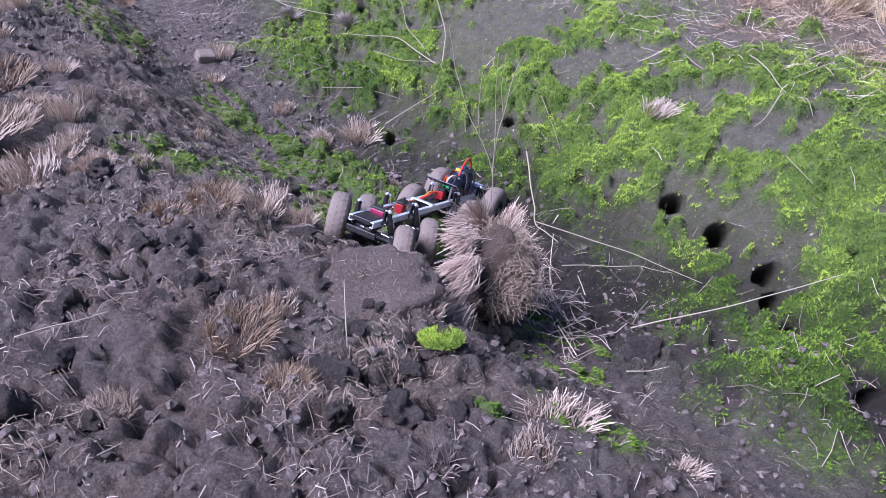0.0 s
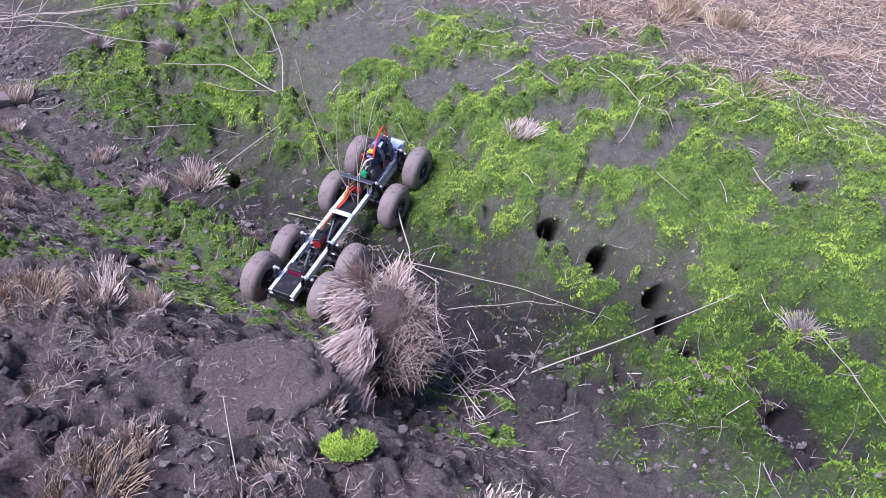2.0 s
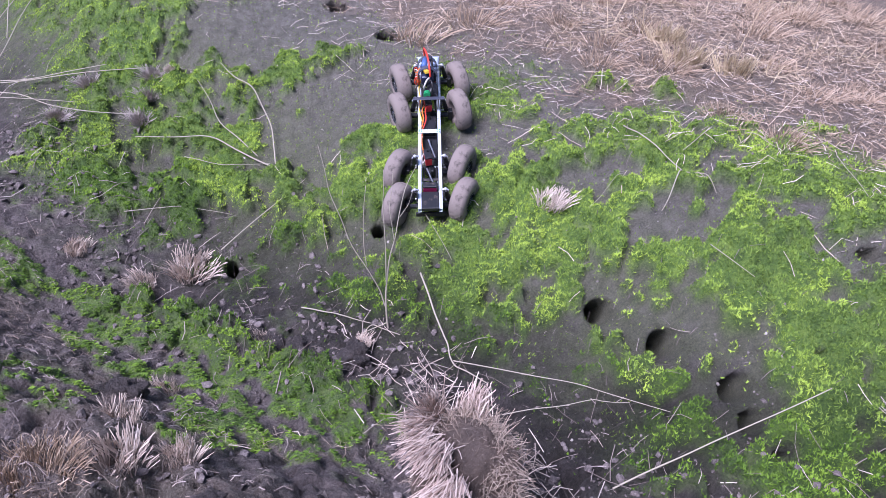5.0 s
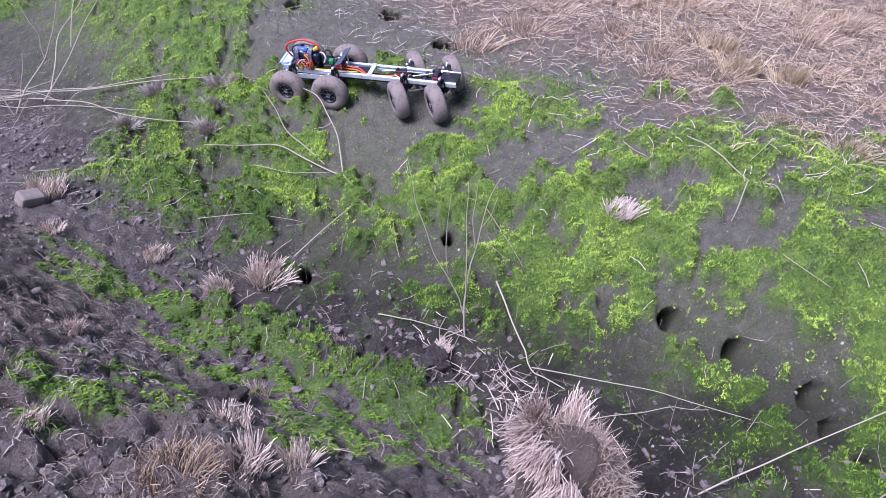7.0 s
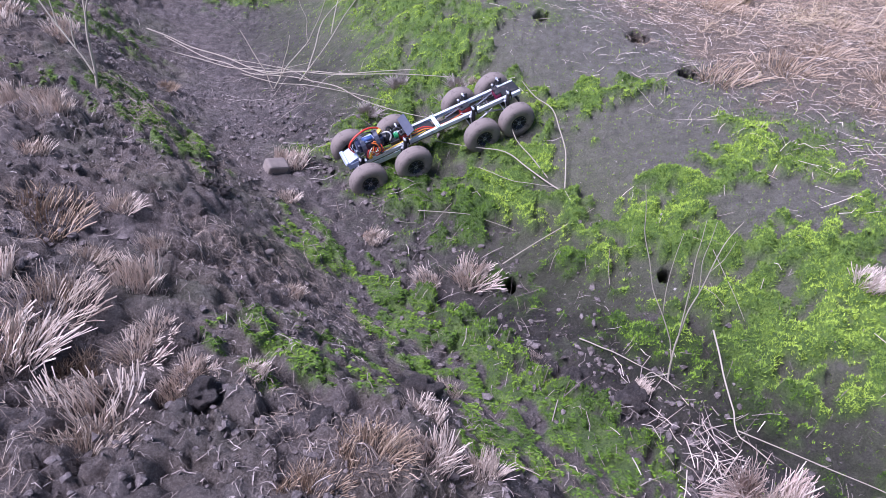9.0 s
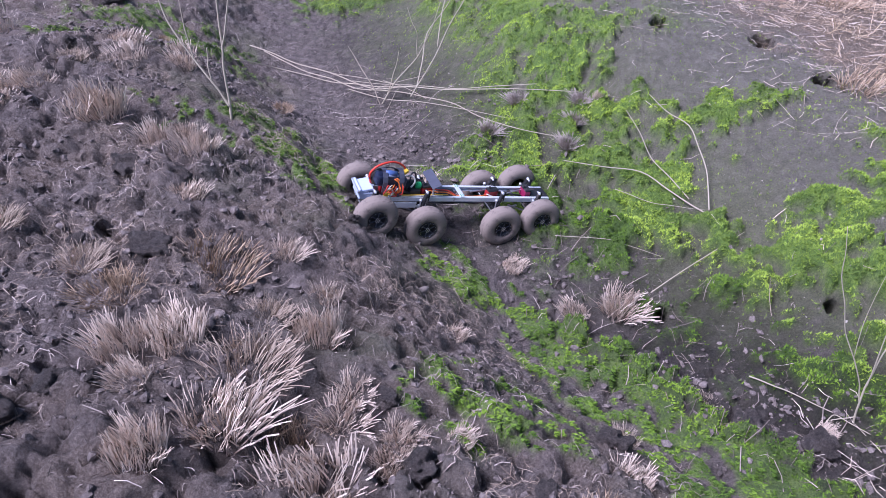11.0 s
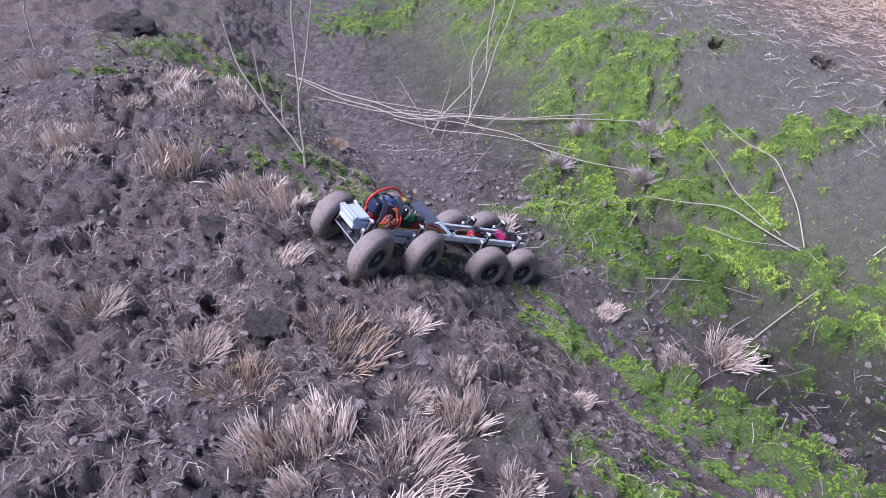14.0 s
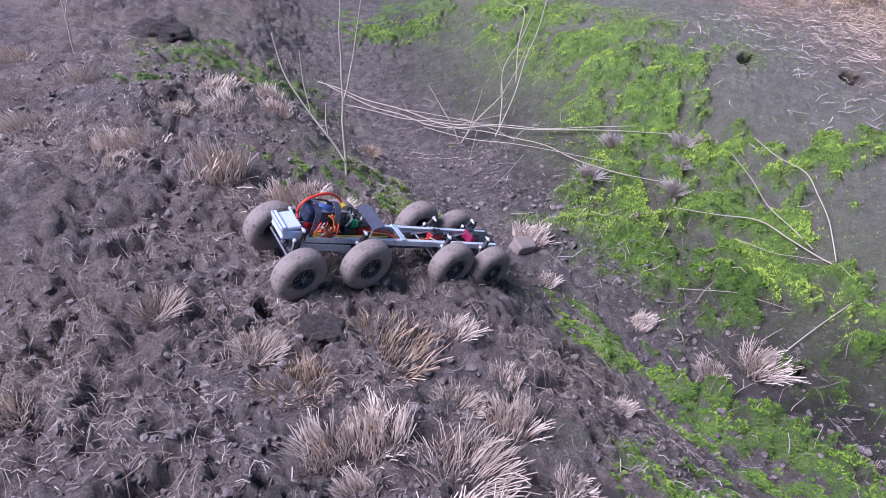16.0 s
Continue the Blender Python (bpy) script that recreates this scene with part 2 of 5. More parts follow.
# bare earth on the mossy side: x, y, radius, squash
BARE = [
    (0.19, 3.14, 0.27, 0.8), (0.61, 2.73, 0.17, 0.8), (0.65, 2.0, 0.07, 0.8), (0.78, 1.91, 0.055, 0.8),
    (0.86, 1.69, 0.045, 1.4), (0.93, 2.18, 0.10, 0.8), (0.92, 2.42, 0.08, 0.7), (0.75, 3.60, 0.40, 0.8), (0.23, 3.81, 0.33, 0.8),
    (1.05, 2.85, 0.22, 0.7), (0.60, 1.78, 0.06, 0.8), (0.05, 3.74, 0.30, 0.8), (0.40, 3.25, 0.20, 0.8), (0.55, 1.98, 0.07, 0.8),
    (0.93, 1.25, 0.07, 1.2), (1.25, 2.05, 0.08, 0.8),
]
# moss on the trampled side: x, y, radius, strength
CUSHIONS = [
    (-0.73, 1.96, 0.075, 1.0), (-0.61, 1.98, 0.09, 0.8), (-0.29, 1.90, 0.065, 1.15), (-0.11, 1.92, 0.17, 0.65), (-0.57, 2.54, 0.13, 0.62),
    (-0.39, 2.37, 0.13, 0.68), (-0.16, 2.14, 0.13, 0.72), (-0.83, 2.69, 0.10, 0.6), (-0.76, 2.72, 0.07, 0.8), (-0.51, 2.52, 0.14, 0.72),
    (-0.81, 1.97, 0.10, 0.9), (-0.27, 2.27, 0.14, 0.6), (-1.48, 3.20, 0.15, 0.8), (-2.15, 4.2, 0.32, 1.1), (-1.35, 3.05, 0.14, 0.75), (-1.2, 2.93, 0.10, 0.65), (-1.74, 3.09, 0.09, 0.55),
    (0.09, 1.01, 0.03, 1.0), (-0.75, 2.0, 0.05, 0.9), (0.28, 1.02, 0.09, 0.6), (0.29, 1.42, 0.10, 0.65), (-1.5, 5.6, 0.35, 1.0),
    (-2.31, 3.60, 0.10, 0.6), (-0.33, 1.80, 0.05, 1.1),
]

# moss running along the bank: x, y, half-length, half-width, strength
STRIPS = [
    (-0.78, 2.80, 0.16, 0.07, 0.8), (-0.50, 2.58, 0.20, 0.09, 0.9), (-0.30, 2.40, 0.20, 0.10, 0.95), (-0.12, 2.14, 0.22, 0.10, 0.95), (-0.04, 1.98, 0.18, 0.08, 0.8),
    (-0.42, 2.22, 0.14, 0.07, 0.6), (-0.29, 2.03, 0.16, 0.08, 0.7), (-0.66, 2.18, 0.14, 0.06, 0.6), (-0.74, 2.06, 0.14, 0.06, 0.8), (0.28, 1.60, 0.22, 0.06, 0.6),
    (-1.35, 3.10, 0.30, 0.10, 0.85),
]


# how far up the ditch side the moss begins, along the ditch
MOSS_FOOT_Y = [1.0, 1.2, 1.45, 1.67, 1.8, 2.0, 2.3, 2.6, 2.9, 3.28, 3.6, 4.3]
MOSS_FOOT_D = [-0.10, -0.08, 0.02, 0.24, 0.27, 0.28, 0.20, 0.18, 0.06, -0.02, 0.30, 0.46]
# last cushions among the straw: x, y, radius
OUTLIERS = [(1.17, 2.89, 0.07), (1.63, 2.41, 0.06), (1.74, 2.36, 0.06), (0.92, 2.95, 0.06), (1.02, 3.12, 0.06), (1.40, 2.45, 0.05), (1.33, 2.78, 0.05)]


def moss_cover(x, y):
    d = ditch(x, y)
    n = 0.50 * wave(x, y, 0.24, 3) + 0.50 * wave(x, y, 0.085, 4) + 0.32 * wave(x, y, 0.034, 5)
    start = np.interp(y, MOSS_FOOT_Y, MOSS_FOOT_D)
    far = sig((d - start + 0.10 * wave(x, y, 0.13, 6)) / 0.045) * sig((1.32 - d - 0.25 * np.clip(y - 2.6, 0, 2)) / 0.09)
    want = 0.74 + 0.28 * sig((1.72 - y) / 0.1) + 1.75 * n - 0.45 * sig((0.40 - d) / 0.05) * sig((2.9 - y) / 0.1) * sig((y - 1.5) / 0.1) - 0.08 * sig((0.36 - d) / 0.07) * np.clip((3.0 - y) / 0.6, 0, 1)
    for bx, by, r, q in BARE:
        want = want - 1.1 * np.exp(-(((x - bx) / r) ** 2 + ((y - by) / (r * q)) ** 2) ** 1.5)
    for bx, by, r, _ in HOLES[:11]:
        want = want - 0.9 * np.exp(-((x - bx) ** 2 + (y - by) ** 2) / (1.15 * r) ** 2)
    m = far * np.clip((want - 0.24) / 0.5, 0, 1) * core(x, y)
    near = 0
    for bx, by, r in OUTLIERS:
        near = near + 0.8 * np.exp(-(((x - bx) ** 2 + (y - by) ** 2) / r ** 2) ** 1.3)
    along, over = 0.66 * x - 0.75 * y, 0.75 * x + 0.66 * y
    for bx, by, r, k in CUSHIONS:
        near = near + k * np.exp(-(((x - bx) ** 2 + (y - by) ** 2) / r ** 2) ** 1.3)
    for bx, by, long, wide, k in STRIPS:
        near = near + k * np.exp(-(((along - 0.66 * bx + 0.75 * by) / long) ** 2 + ((over - 0.75 * bx - 0.66 * by) / (0.8 * wide)) ** 2) ** 1.3)
    n = np.where(d < -0.05, 0.6 * wave(along, over * 2.6, 0.16, 63) + 0.5 * wave(along, over * 1.8, 0.06, 64) + 0.25 * wave(x, y, 0.03, 65), n)
    return np.clip(np.maximum(m, 0.8 * np.clip((0.85 * near + 2.6 * n - 0.60) / 0.35, 0, 1) * np.clip(near * 3, 0, 1)), 0, 1)


def straw_cover(x, y):
    d = ditch(x, y)
    return sig((d - 1.36 + 0.26 * wave(x, y, 0.3, 21) + 0.12 * wave(x, y, 0.1, 22)) / 0.06)


def core(x, y):
    """1 where the land is finely lumpy, 0 in the distance."""
    edge = np.minimum(np.minimum(x + 3.5, 3.3 - x), np.minimum(y + 0.1, 6.1 - y)) + 0.28 * wave(x, y, 0.45, 91) + 0.10 * wave(x, y, 0.12, 92)
    return sig((edge - 0.36) / 0.07)


def rough(x, y):
    d = ditch(x, y)
    return sig((-d - 0.30) / 0.10)


def surface(x, y):
    x, y = np.asarray(x, float), np.asarray(y, float)
    near, d = rough(x, y), ditch(x, y)
    z = flat = height(x, y)
    px, py = x, y
    x, y = px + 0.022 * wave(px, py, 0.05, 71) + 0.012 * wave(px, py, 0.021, 72), py + 0.022 * wave(px, py, 0.05, 73) + 0.012 * wave(px, py, 0.021, 74)
    cloddy = np.clip(0.66 + 1.0 * wave(x, y, 0.38, 8) + 0.9 * np.exp(-((x + 0.1) ** 2 / 0.25 + (y - 1.05) ** 2 / 0.12)) + 0.6 * np.exp(-((x + 1.65) ** 2 + (y - 1.85) ** 2) / 0.06), 0.08, 1)
    z = z + near * (0.026 * wave(x, y, 0.30, 1) + 0.016 * wave(x, y, 0.11, 24) + 0.040 * (lumps(x, y, 0.085, 2) - 0.5) * cloddy + (0.017 + 0.015 * cloddy) * (lumps(x, y, 0.036, 6) - 0.4) + 0.013 * (lumps(x, y, 0.019, 25) - 0.4))
    floor_ = np.exp(-((d + 0.05) / 0.22) ** 2) * (1 - near) * (0.3 + 0.7 * sig((2.8 - y) / 0.15))
    z = z + floor_ * 0.044 * (lumps(x, y, 0.04, 9) - 0.4) + (1 - near) * (0.010 * wave(x, y, 0.25, 10) + 0.007 * wave(x, y, 0.07, 11) + 0.005 * (lumps(x, y, 0.03, 17) - 0.4))
    x, y = px, py
    m = moss_cover(x, y)
    z = z + m * np.where(d < -0.06, 0.4, 1) * (0.006 + 0.040 * lumps(x, y, 0.055, 12) * np.clip(0.8 + wave(x, y, 0.2, 19), 0.3, 1.2) + 0.009 * lumps(x, y, 0.026, 14))
    for hx, hy, r, deep in HOLES:
        q = ((x - hx) ** 2 + (y - hy) ** 2) / (0.78 * r) ** 2
        z = z - 0.3 * deep * np.exp(-q) - 2.6 * deep * np.exp(-((q / 0.8) ** 3)) + 0.007 * np.exp(-(np.sqrt(((x - hx + 0.02) ** 2 + (y - hy - 0.9 * r) ** 2)) / (1.2 * r)) ** 2)
    return flat + core(x, y) * (z - flat + (0.0025 + 0.006 * near) * wave(x, y, 0.022, 15))


def surf(x, y):
    return float(surface(np.array([x]), np.array([y]))[0])


def mesh_from(name, verts, faces):
    """A mesh from an array of places and an array of equal-sided faces."""
    me = bpy.data.meshes.new(name)
    k = faces.shape[1]
    me.vertices.add(len(verts)), me.loops.add(faces.size), me.polygons.add(len(faces))
    me.vertices.foreach_set("co", np.ascontiguousarray(verts, np.float32).ravel())
    me.loops.foreach_set("vertex_index", faces.astype(np.int32).ravel())
    me.polygons.foreach_set("loop_start", np.arange(0, faces.size, k, dtype=np.int32))
    me.update(calc_edges=True)
    return me


def spaced(lo, hi, near, far):
    """Grid lines from lo to hi, close together in the near stretch, and ever wider apart outside."""
    (a, b), = near
    core = np.r_[np.arange(lo, a, 0.0180), np.arange(a, b, 0.0082), np.arange(b, hi + 0.006, 0.0180)]
    hi = core[-1]
    out, w = [], 0.0125
    while not out or out[-1] < far:
        w *= 1.25
        out.append((out[-1] if out else 0) + w)
    out = np.array(out)
    return np.r_[lo - out[::-1], core, hi + out]


def build_ground():
    xs = spaced(-3.6, 3.4, [(-2.2, 1.1)], 400)
    ys = spaced(-0.2, 6.2, [(0.8, 3.0)], 400)
    gx, gy = np.meshgrid(xs, ys)
    x, y = gx.ravel(), gy.ravel()
    z = surface(x, y)
    n, k = len(xs), np.arange(len(xs) * (len(ys) - 1)).reshape(len(ys) - 1, len(xs))[:, :-1].ravel()
    # burrows run slantwise into the bank
    sx, sy = x.copy(), y.copy()
    for hx, hy, r, deep in HOLES:
        down = 2.6 * deep * np.exp(-((((x - hx) ** 2 + (y - hy) ** 2) / (0.78 * r) ** 2 / 0.8) ** 3))
        sx, sy = sx + 0.22 * down, sy + 0.95 * down
    me = mesh_from("ground", np.c_[sx, sy, z], np.c_[k, k + 1, k + n + 1, k + n])
    m, d = moss_cover(x, y), ditch(x, y)
    bare = (1 - rough(x, y)) * sig((d - 0.42) / 0.08) * (1 - m)
    straw = straw_cover(x, y)
    algae = np.clip(sig((d - 0.20) / 0.08) * (0.72 + 0.5 * wave(x, y, 0.35, 31) + 0.5 * wave(x, y, 0.05, 33)) + 0.45 * rough(x, y) * sig((d + 0.9) / 0.08) * np.clip(0.2 + wave(x, y, 0.25, 32), 0, 1), 0, 0.55) * (1 - straw) * (1 - 0.65 * sig((d - 0.72) / 0.1))
    # wet ditch floor, plus painted shade along the foot of the mossy bank
    damp_and_shade = np.clip(np.exp(-((d - 0.16) / 0.28) ** 2) * (0.55 + 0.45 * sig((2.7 - y) / 0.15)) * (0.95 + 0.5 * wave(x, y, 0.2, 35)), 0, 1)
    for label, values in (("moss", m), ("bare", bare * (1 - straw)), ("straw", straw), ("algae", algae), ("damp_and_shade", damp_and_shade), ("tilth", 0.75 * rough(x, y))):
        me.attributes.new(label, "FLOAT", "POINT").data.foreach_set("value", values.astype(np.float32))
    me.polygons.foreach_set("use_smooth", np.ones(len(me.polygons), bool))
    me.materials.append(M_GROUND)
    return tagged(new("ground", me), "dark crumbly soil with a shallow ditch and patches of moss", "ground", kind="structure")


ground = build_ground()


# ---- blades, straws and stems ----
def straw_mesh(name, p0, p1, p2, r0, r2, mat, stalk=False):
    """One mesh of many bent straws from p0 over p1 to p2: blades folded along the middle, or three-sided stalks."""
    n = len(p0)
    way = p2 - p0
    way = way / (np.linalg.norm(way, axis=1, keepdims=True) + 1e-9)
    side = np.cross(way, np.where(np.abs(way[:, 2:]) > 0.9, np.array([[1.0, 0, 0]]), np.array([[0, 0, 1.0]])))
    side = side / (np.linalg.norm(side, axis=1, keepdims=True) + 1e-9)
    up = np.cross(side, way)
    rings = []
    for p, r in ((p0, r0), (p1, 0.5 * (r0 + r2)), (p2, r2)):
        r = np.asarray(r).reshape(-1, 1)
        rings.append(np.stack([p - side * r - up * (0.6 * r if stalk else 0), p + up * r, p + side * r - up * (0.6 * r if stalk else 0)], axis=1))
    verts = np.concatenate(rings, axis=1).reshape(-1, 3)
    quads = np.array([[0, 1, 4, 3], [1, 2, 5, 4], [3, 4, 7, 6], [4, 5, 8, 7]])
    if stalk:
        quads = np.r_[quads, [[2, 0, 3, 5], [5, 3, 6, 8]]]
    me = mesh_from(name, verts, (np.arange(n)[:, None, None] * 9 + quads[None]).reshape(-1, 4))
    if stalk:
        me.polygons.foreach_set("use_smooth", np.zeros(len(me.polygons), bool))
    me.materials.append(mat)
    return me


def scatter(rng, count, box, keep):
    """Random places in the box (x0, y0, x1, y1), kept where a random number lies under keep(x, y)."""
    x, y = rng.uniform(box[0], box[2], count), rng.uniform(box[1], box[3], count)
    k = rng.random(count) < keep(x, y) * core(x, y)
    return x[k], y[k]


def litter(name, label, seed, count, box, keep, length, thick, mat, lift=0.012, tilt=0.12):
    rng = np.random.default_rng(seed)
    x, y = scatter(rng, count, box, keep)
    n = len(x)
    a, size = rng.uniform(0, 2 * np.pi, n), rng.uniform(*length, n) * (0.5 + rng.random(n) ** 2)
    dx, dy = np.cos(a) * size / 2, np.sin(a) * size / 2
    z0, z1, z2 = surface(x - dx, y - dy), surface(x, y), surface(x + dx, y + dy)
    up = rng.uniform(0.0, lift, n)
    bend = rng.normal(0, 0.08, n) * size
    p0 = np.c_[x - dx, y - dy, z0 + up]
    p1 = np.c_[x - np.sin(a) * bend, y + np.cos(a) * bend, np.maximum(z1, (z0 + z2) / 2) + up + 0.002]
    p2 = np.c_[x + dx, y + dy, z2 + up + rng.exponential(tilt, n) * size]
    r = rng.uniform(*thick, n)
    return tagged(new(name, straw_mesh(name, p0, p1, p2, r, r * rng.uniform(0.4, 1, n), mat)), label, "straw", kind="stuff")


def tuft_mesh(name, seed, count, tall, wide, flare, mat, lean=(0, 0), thick=0.0011):
    rng = np.random.default_rng(seed)
    a, q = rng.uniform(0, 2 * np.pi, count), np.sqrt(rng.random(count))
    base = np.c_[np.cos(a) * q * wide * 0.52, np.sin(a) * q * wide * 0.52, np.full(count, -0.02)]
    h = tall * rng.uniform(0.40, 1.15, count) * (1.08 - 0.28 * q)
    out = flare * q * rng.uniform(0.5, 1.3, count)
    b = a + rng.normal(0, 0.8, count)
    clump = (np.floor(a * 1.3) + 7 * (q > 0.6)).astype(int)
    sway = rng.normal(0, 0.30, (16, 2))[clump]
    lean = (lean[0] + sway[:, 0], lean[1] + sway[:, 1])
    h = h * rng.uniform(0.7, 1.15, 16)[clump]
    tip = base + np.c_[np.cos(b) * out * h + lean[0] * h, np.sin(b) * out * h + lean[1] * h, h / np.sqrt(1 + out ** 2) + 0.02]
    mid = base * 0.45 + tip * 0.55 + np.c_[rng.normal(0, 0.035, (count, 2)) * tall, 0.10 * h]
    r = rng.uniform(0.6, 1.4, count) * thick
    return straw_mesh(name, base, mid, tip, r, r * rng.uniform(0.6, 1.0, count), mat, True)


def build_moss():
    rng = np.random.default_rng(5)
    x, y = scatter(rng, 1750000, (-2.9, 0.5, 2.4, 5.6), lambda x, y: (np.clip(moss_cover(x, y) * 1.3 - 0.15, 0, 1) * np.where(ditch(x, y) < -0.08, 1.2, 0.9) + 0.045 * sig((ditch(x, y) - 0.15) / 0.05) * (1 - straw_cover(x, y))) * np.where(y > 3.7, 0.5, 1) * np.where(x > 1.6, 0.6, 1))
    n = len(x)
    base = np.c_[x, y, surface(x, y) - 0.002]
    bank = ditch(x, y) < -0.08
    verts = []
    for leaf in range(3):
        a = np.where(bank, rng.normal(-0.85, 0.6, n), rng.uniform(0, 2 * np.pi, n))
        size = rng.uniform(0.0045, 0.012, n) * np.where(bank, 0.9, 1)
        el = rng.uniform(0.1, 1.3, n) * np.where(bank, 0.35, 1)
        way = np.c_[np.cos(a) * np.cos(el), np.sin(a) * np.cos(el), np.sin(el)]
        side = np.c_[-np.sin(a), np.cos(a), rng.normal(0, 0.4, n)] * (size * 0.17)[:, None]
        verts.append(np.stack([base + side, base + way * size[:, None], base - side], axis=1))
    v = np.concatenate(verts, axis=1)
    # moss low on the far side takes the dark leaves as painted shade
    bank = bank | ((ditch(x, y) < 0.34 + 0.10 * wave(x, y, 0.12, 66)) & (y < 3.2))
    for name, pick, mat, label in (("moss", ~bank, M_MOSS, "bright green feathery moss carpeting the bank"), ("matted_and_shaded_moss", bank, M_BANK_MOSS, "dark green matted moss on the near bank, and ditch-foot moss with shade in its colour")):
        me = mesh_from(name, v[pick].reshape(-1, 3), np.arange(9 * int(pick.sum())).reshape(-1, 3))
        me.materials.append(mat)
        tagged(new(name, me), label, "moss", kind="stuff")


build_moss()
litter("straw_litter", "broken grey straw strewn over the soil", 11, 250000, (-3.6, 0.1, 1.2, 5.2), lambda x, y: 0.5 * rough(x, y) * np.clip(0.28 + 1.1 * wave(x, y, 0.30, 41) + 0.9 * wave(x, y, 0.085, 43) - 0.5 * np.exp(-((x + 0.4) / 0.35) ** 2 - ((y - 1.5) / 0.2) ** 2), 0.03, 1), (0.006, 0.032), (0.0004, 0.0011), M_STREW, 0.008, 0.08)
litter("fine_litter", "crumbs of dark dead stems on the bank", 12, 60000, (-3.6, 0.1, 2.4, 5.4), lambda x, y: 0.30 * (1 - 0.8 * moss_cover(x, y)), (0.010, 0.03), (0.0004, 0.0009), M_LITTER, 0.004, 0.05)
litter("rootlets", "fine tan rootlets tangled in the broken soil", 18, 130000, (-2.6, 0.5, 0.3, 3.4), lambda x, y: 0.5 * rough(x, y) * np.clip(1.6 * wave(x, y, 0.32, 42) - 0.1 + 0.9 * np.exp(-((x + 1.75) ** 2 + (y - 2.15) ** 2) / 0.09) + 0.7 * np.exp(-((x + 0.55) ** 2 + (y - 1.0) ** 2) / 0.05), 0, 1), (0.012, 0.04), (0.0003, 0.0007), M_ROOTLET, 0.010, 0.15)
litter("ditch_litter", "dead stalks lying in the ditch", 13, 24000, (-1.6, 0.9, 1.3, 4.6), lambda x, y: 0.24 * np.exp(-((ditch(x, y) - 0.05) / 0.18) ** 2), (0.02, 0.09), (0.0005, 0.0012), M_STREW, 0.01, 0.12)
litter("stalk_heap", "tangle of dead stalks beside the root ball", 17, 5000, (0.0, 1.2, 0.75, 2.4), lambda x, y: 0.55 * np.exp(-((x - 0.26 + 0.35 * (y - 1.75)) / 0.08) ** 2 - ((y - 1.78) / 0.26) ** 2), (0.04, 0.11), (0.0006, 0.0013), M_PALE, 0.035, 0.25)
litter("straw_bed", "thick mat of flattened pale straw", 14, 105000, (-0.4, 1.2, 3.8, 6.2), lambda x, y: 0.8 * straw_cover(x, y) * np.clip(0.45 + 1.2 * wave(x, y, 0.14, 52) + 0.8 * (ditch(x, y) - 1.5), 0.10, 1), (0.014, 0.070), (0.0006, 0.0014), M_BED, 0.035, 0.22)
litter("golden_bed", "upright golden straw behind the mat", 15, 24000, (0.4, 2.2, 4.5, 6.6), lambda x, y: 0.7 * sig((ditch(x, y) - 1.75 + 0.2 * wave(x, y, 0.4, 53)) / 0.1) * np.clip(0.25 + wave(x, y, 0.45, 51) * 1.8, 0, 1), (0.04, 0.12), (0.0007, 0.0016), M_GOLD, 0.03, 0.5)
litter("bank_straw", "pale straw thinly strewn on the moss", 16, 14000, (-0.3, 1.1, 2.4, 4.6), lambda x, y: np.clip(0.025 + 0.5 * sig((ditch(x, y) - 1.08 + 0.2 * wave(x, y, 0.2, 54)) / 0.08), 0, 1) * 0.6, (0.02, 0.10), (0.0005, 0.0013), M_PALE, 0.012, 0.08)


# ---- helpers for things ----
def part(name, bm, mat, parent=None, label=""):
    me = bpy.data.meshes.new(name)
    bm.to_mesh(me)
    bm.free()
    me.materials.append(mat)
    ob = new(name, me)
    if parent is not None:
        ob.parent = parent
    if label:
        ob["label"] = label
    return ob


def smooth(ob):
    ob.data.polygons.foreach_set("use_smooth", np.ones(len(ob.data.polygons), bool))
    return ob


def box(sx, sy, sz, at=(0, 0, 0), bevel=0.001, turn=(0, 0, 0), bm=None):
    out = bm or bmesh.new()
    made = bmesh.ops.create_cube(out, size=1, matrix=pose(*at, *turn) @ Matrix.Diagonal((sx, sy, sz, 1)))
    if bevel:
        edges = list({e for v in made["verts"] for e in v.link_edges})
        bmesh.ops.bevel(out, geom=edges, offset=bevel, segments=2, affect="EDGES", profile=0.5)
    return out


def rod(p, q, r, sides=10, bm=None, r2=None):
    out = bm or bmesh.new()
    p, q = Vector(p), Vector(q)
    m = Matrix.Translation((p + q) / 2) @ (q - p).to_track_quat("Z", "Y").to_matrix().to_4x4()
    bmesh.ops.create_cone(out, cap_ends=True, segments=sides, radius1=r, radius2=r if r2 is None else r2, depth=(q - p).length, matrix=m)
    return out


def ball(at, r, bm=None):
    out = bm or bmesh.new()
    bmesh.ops.create_uvsphere(out, u_segments=12, v_segments=8, radius=r, matrix=Matrix.Translation(at))
    return out


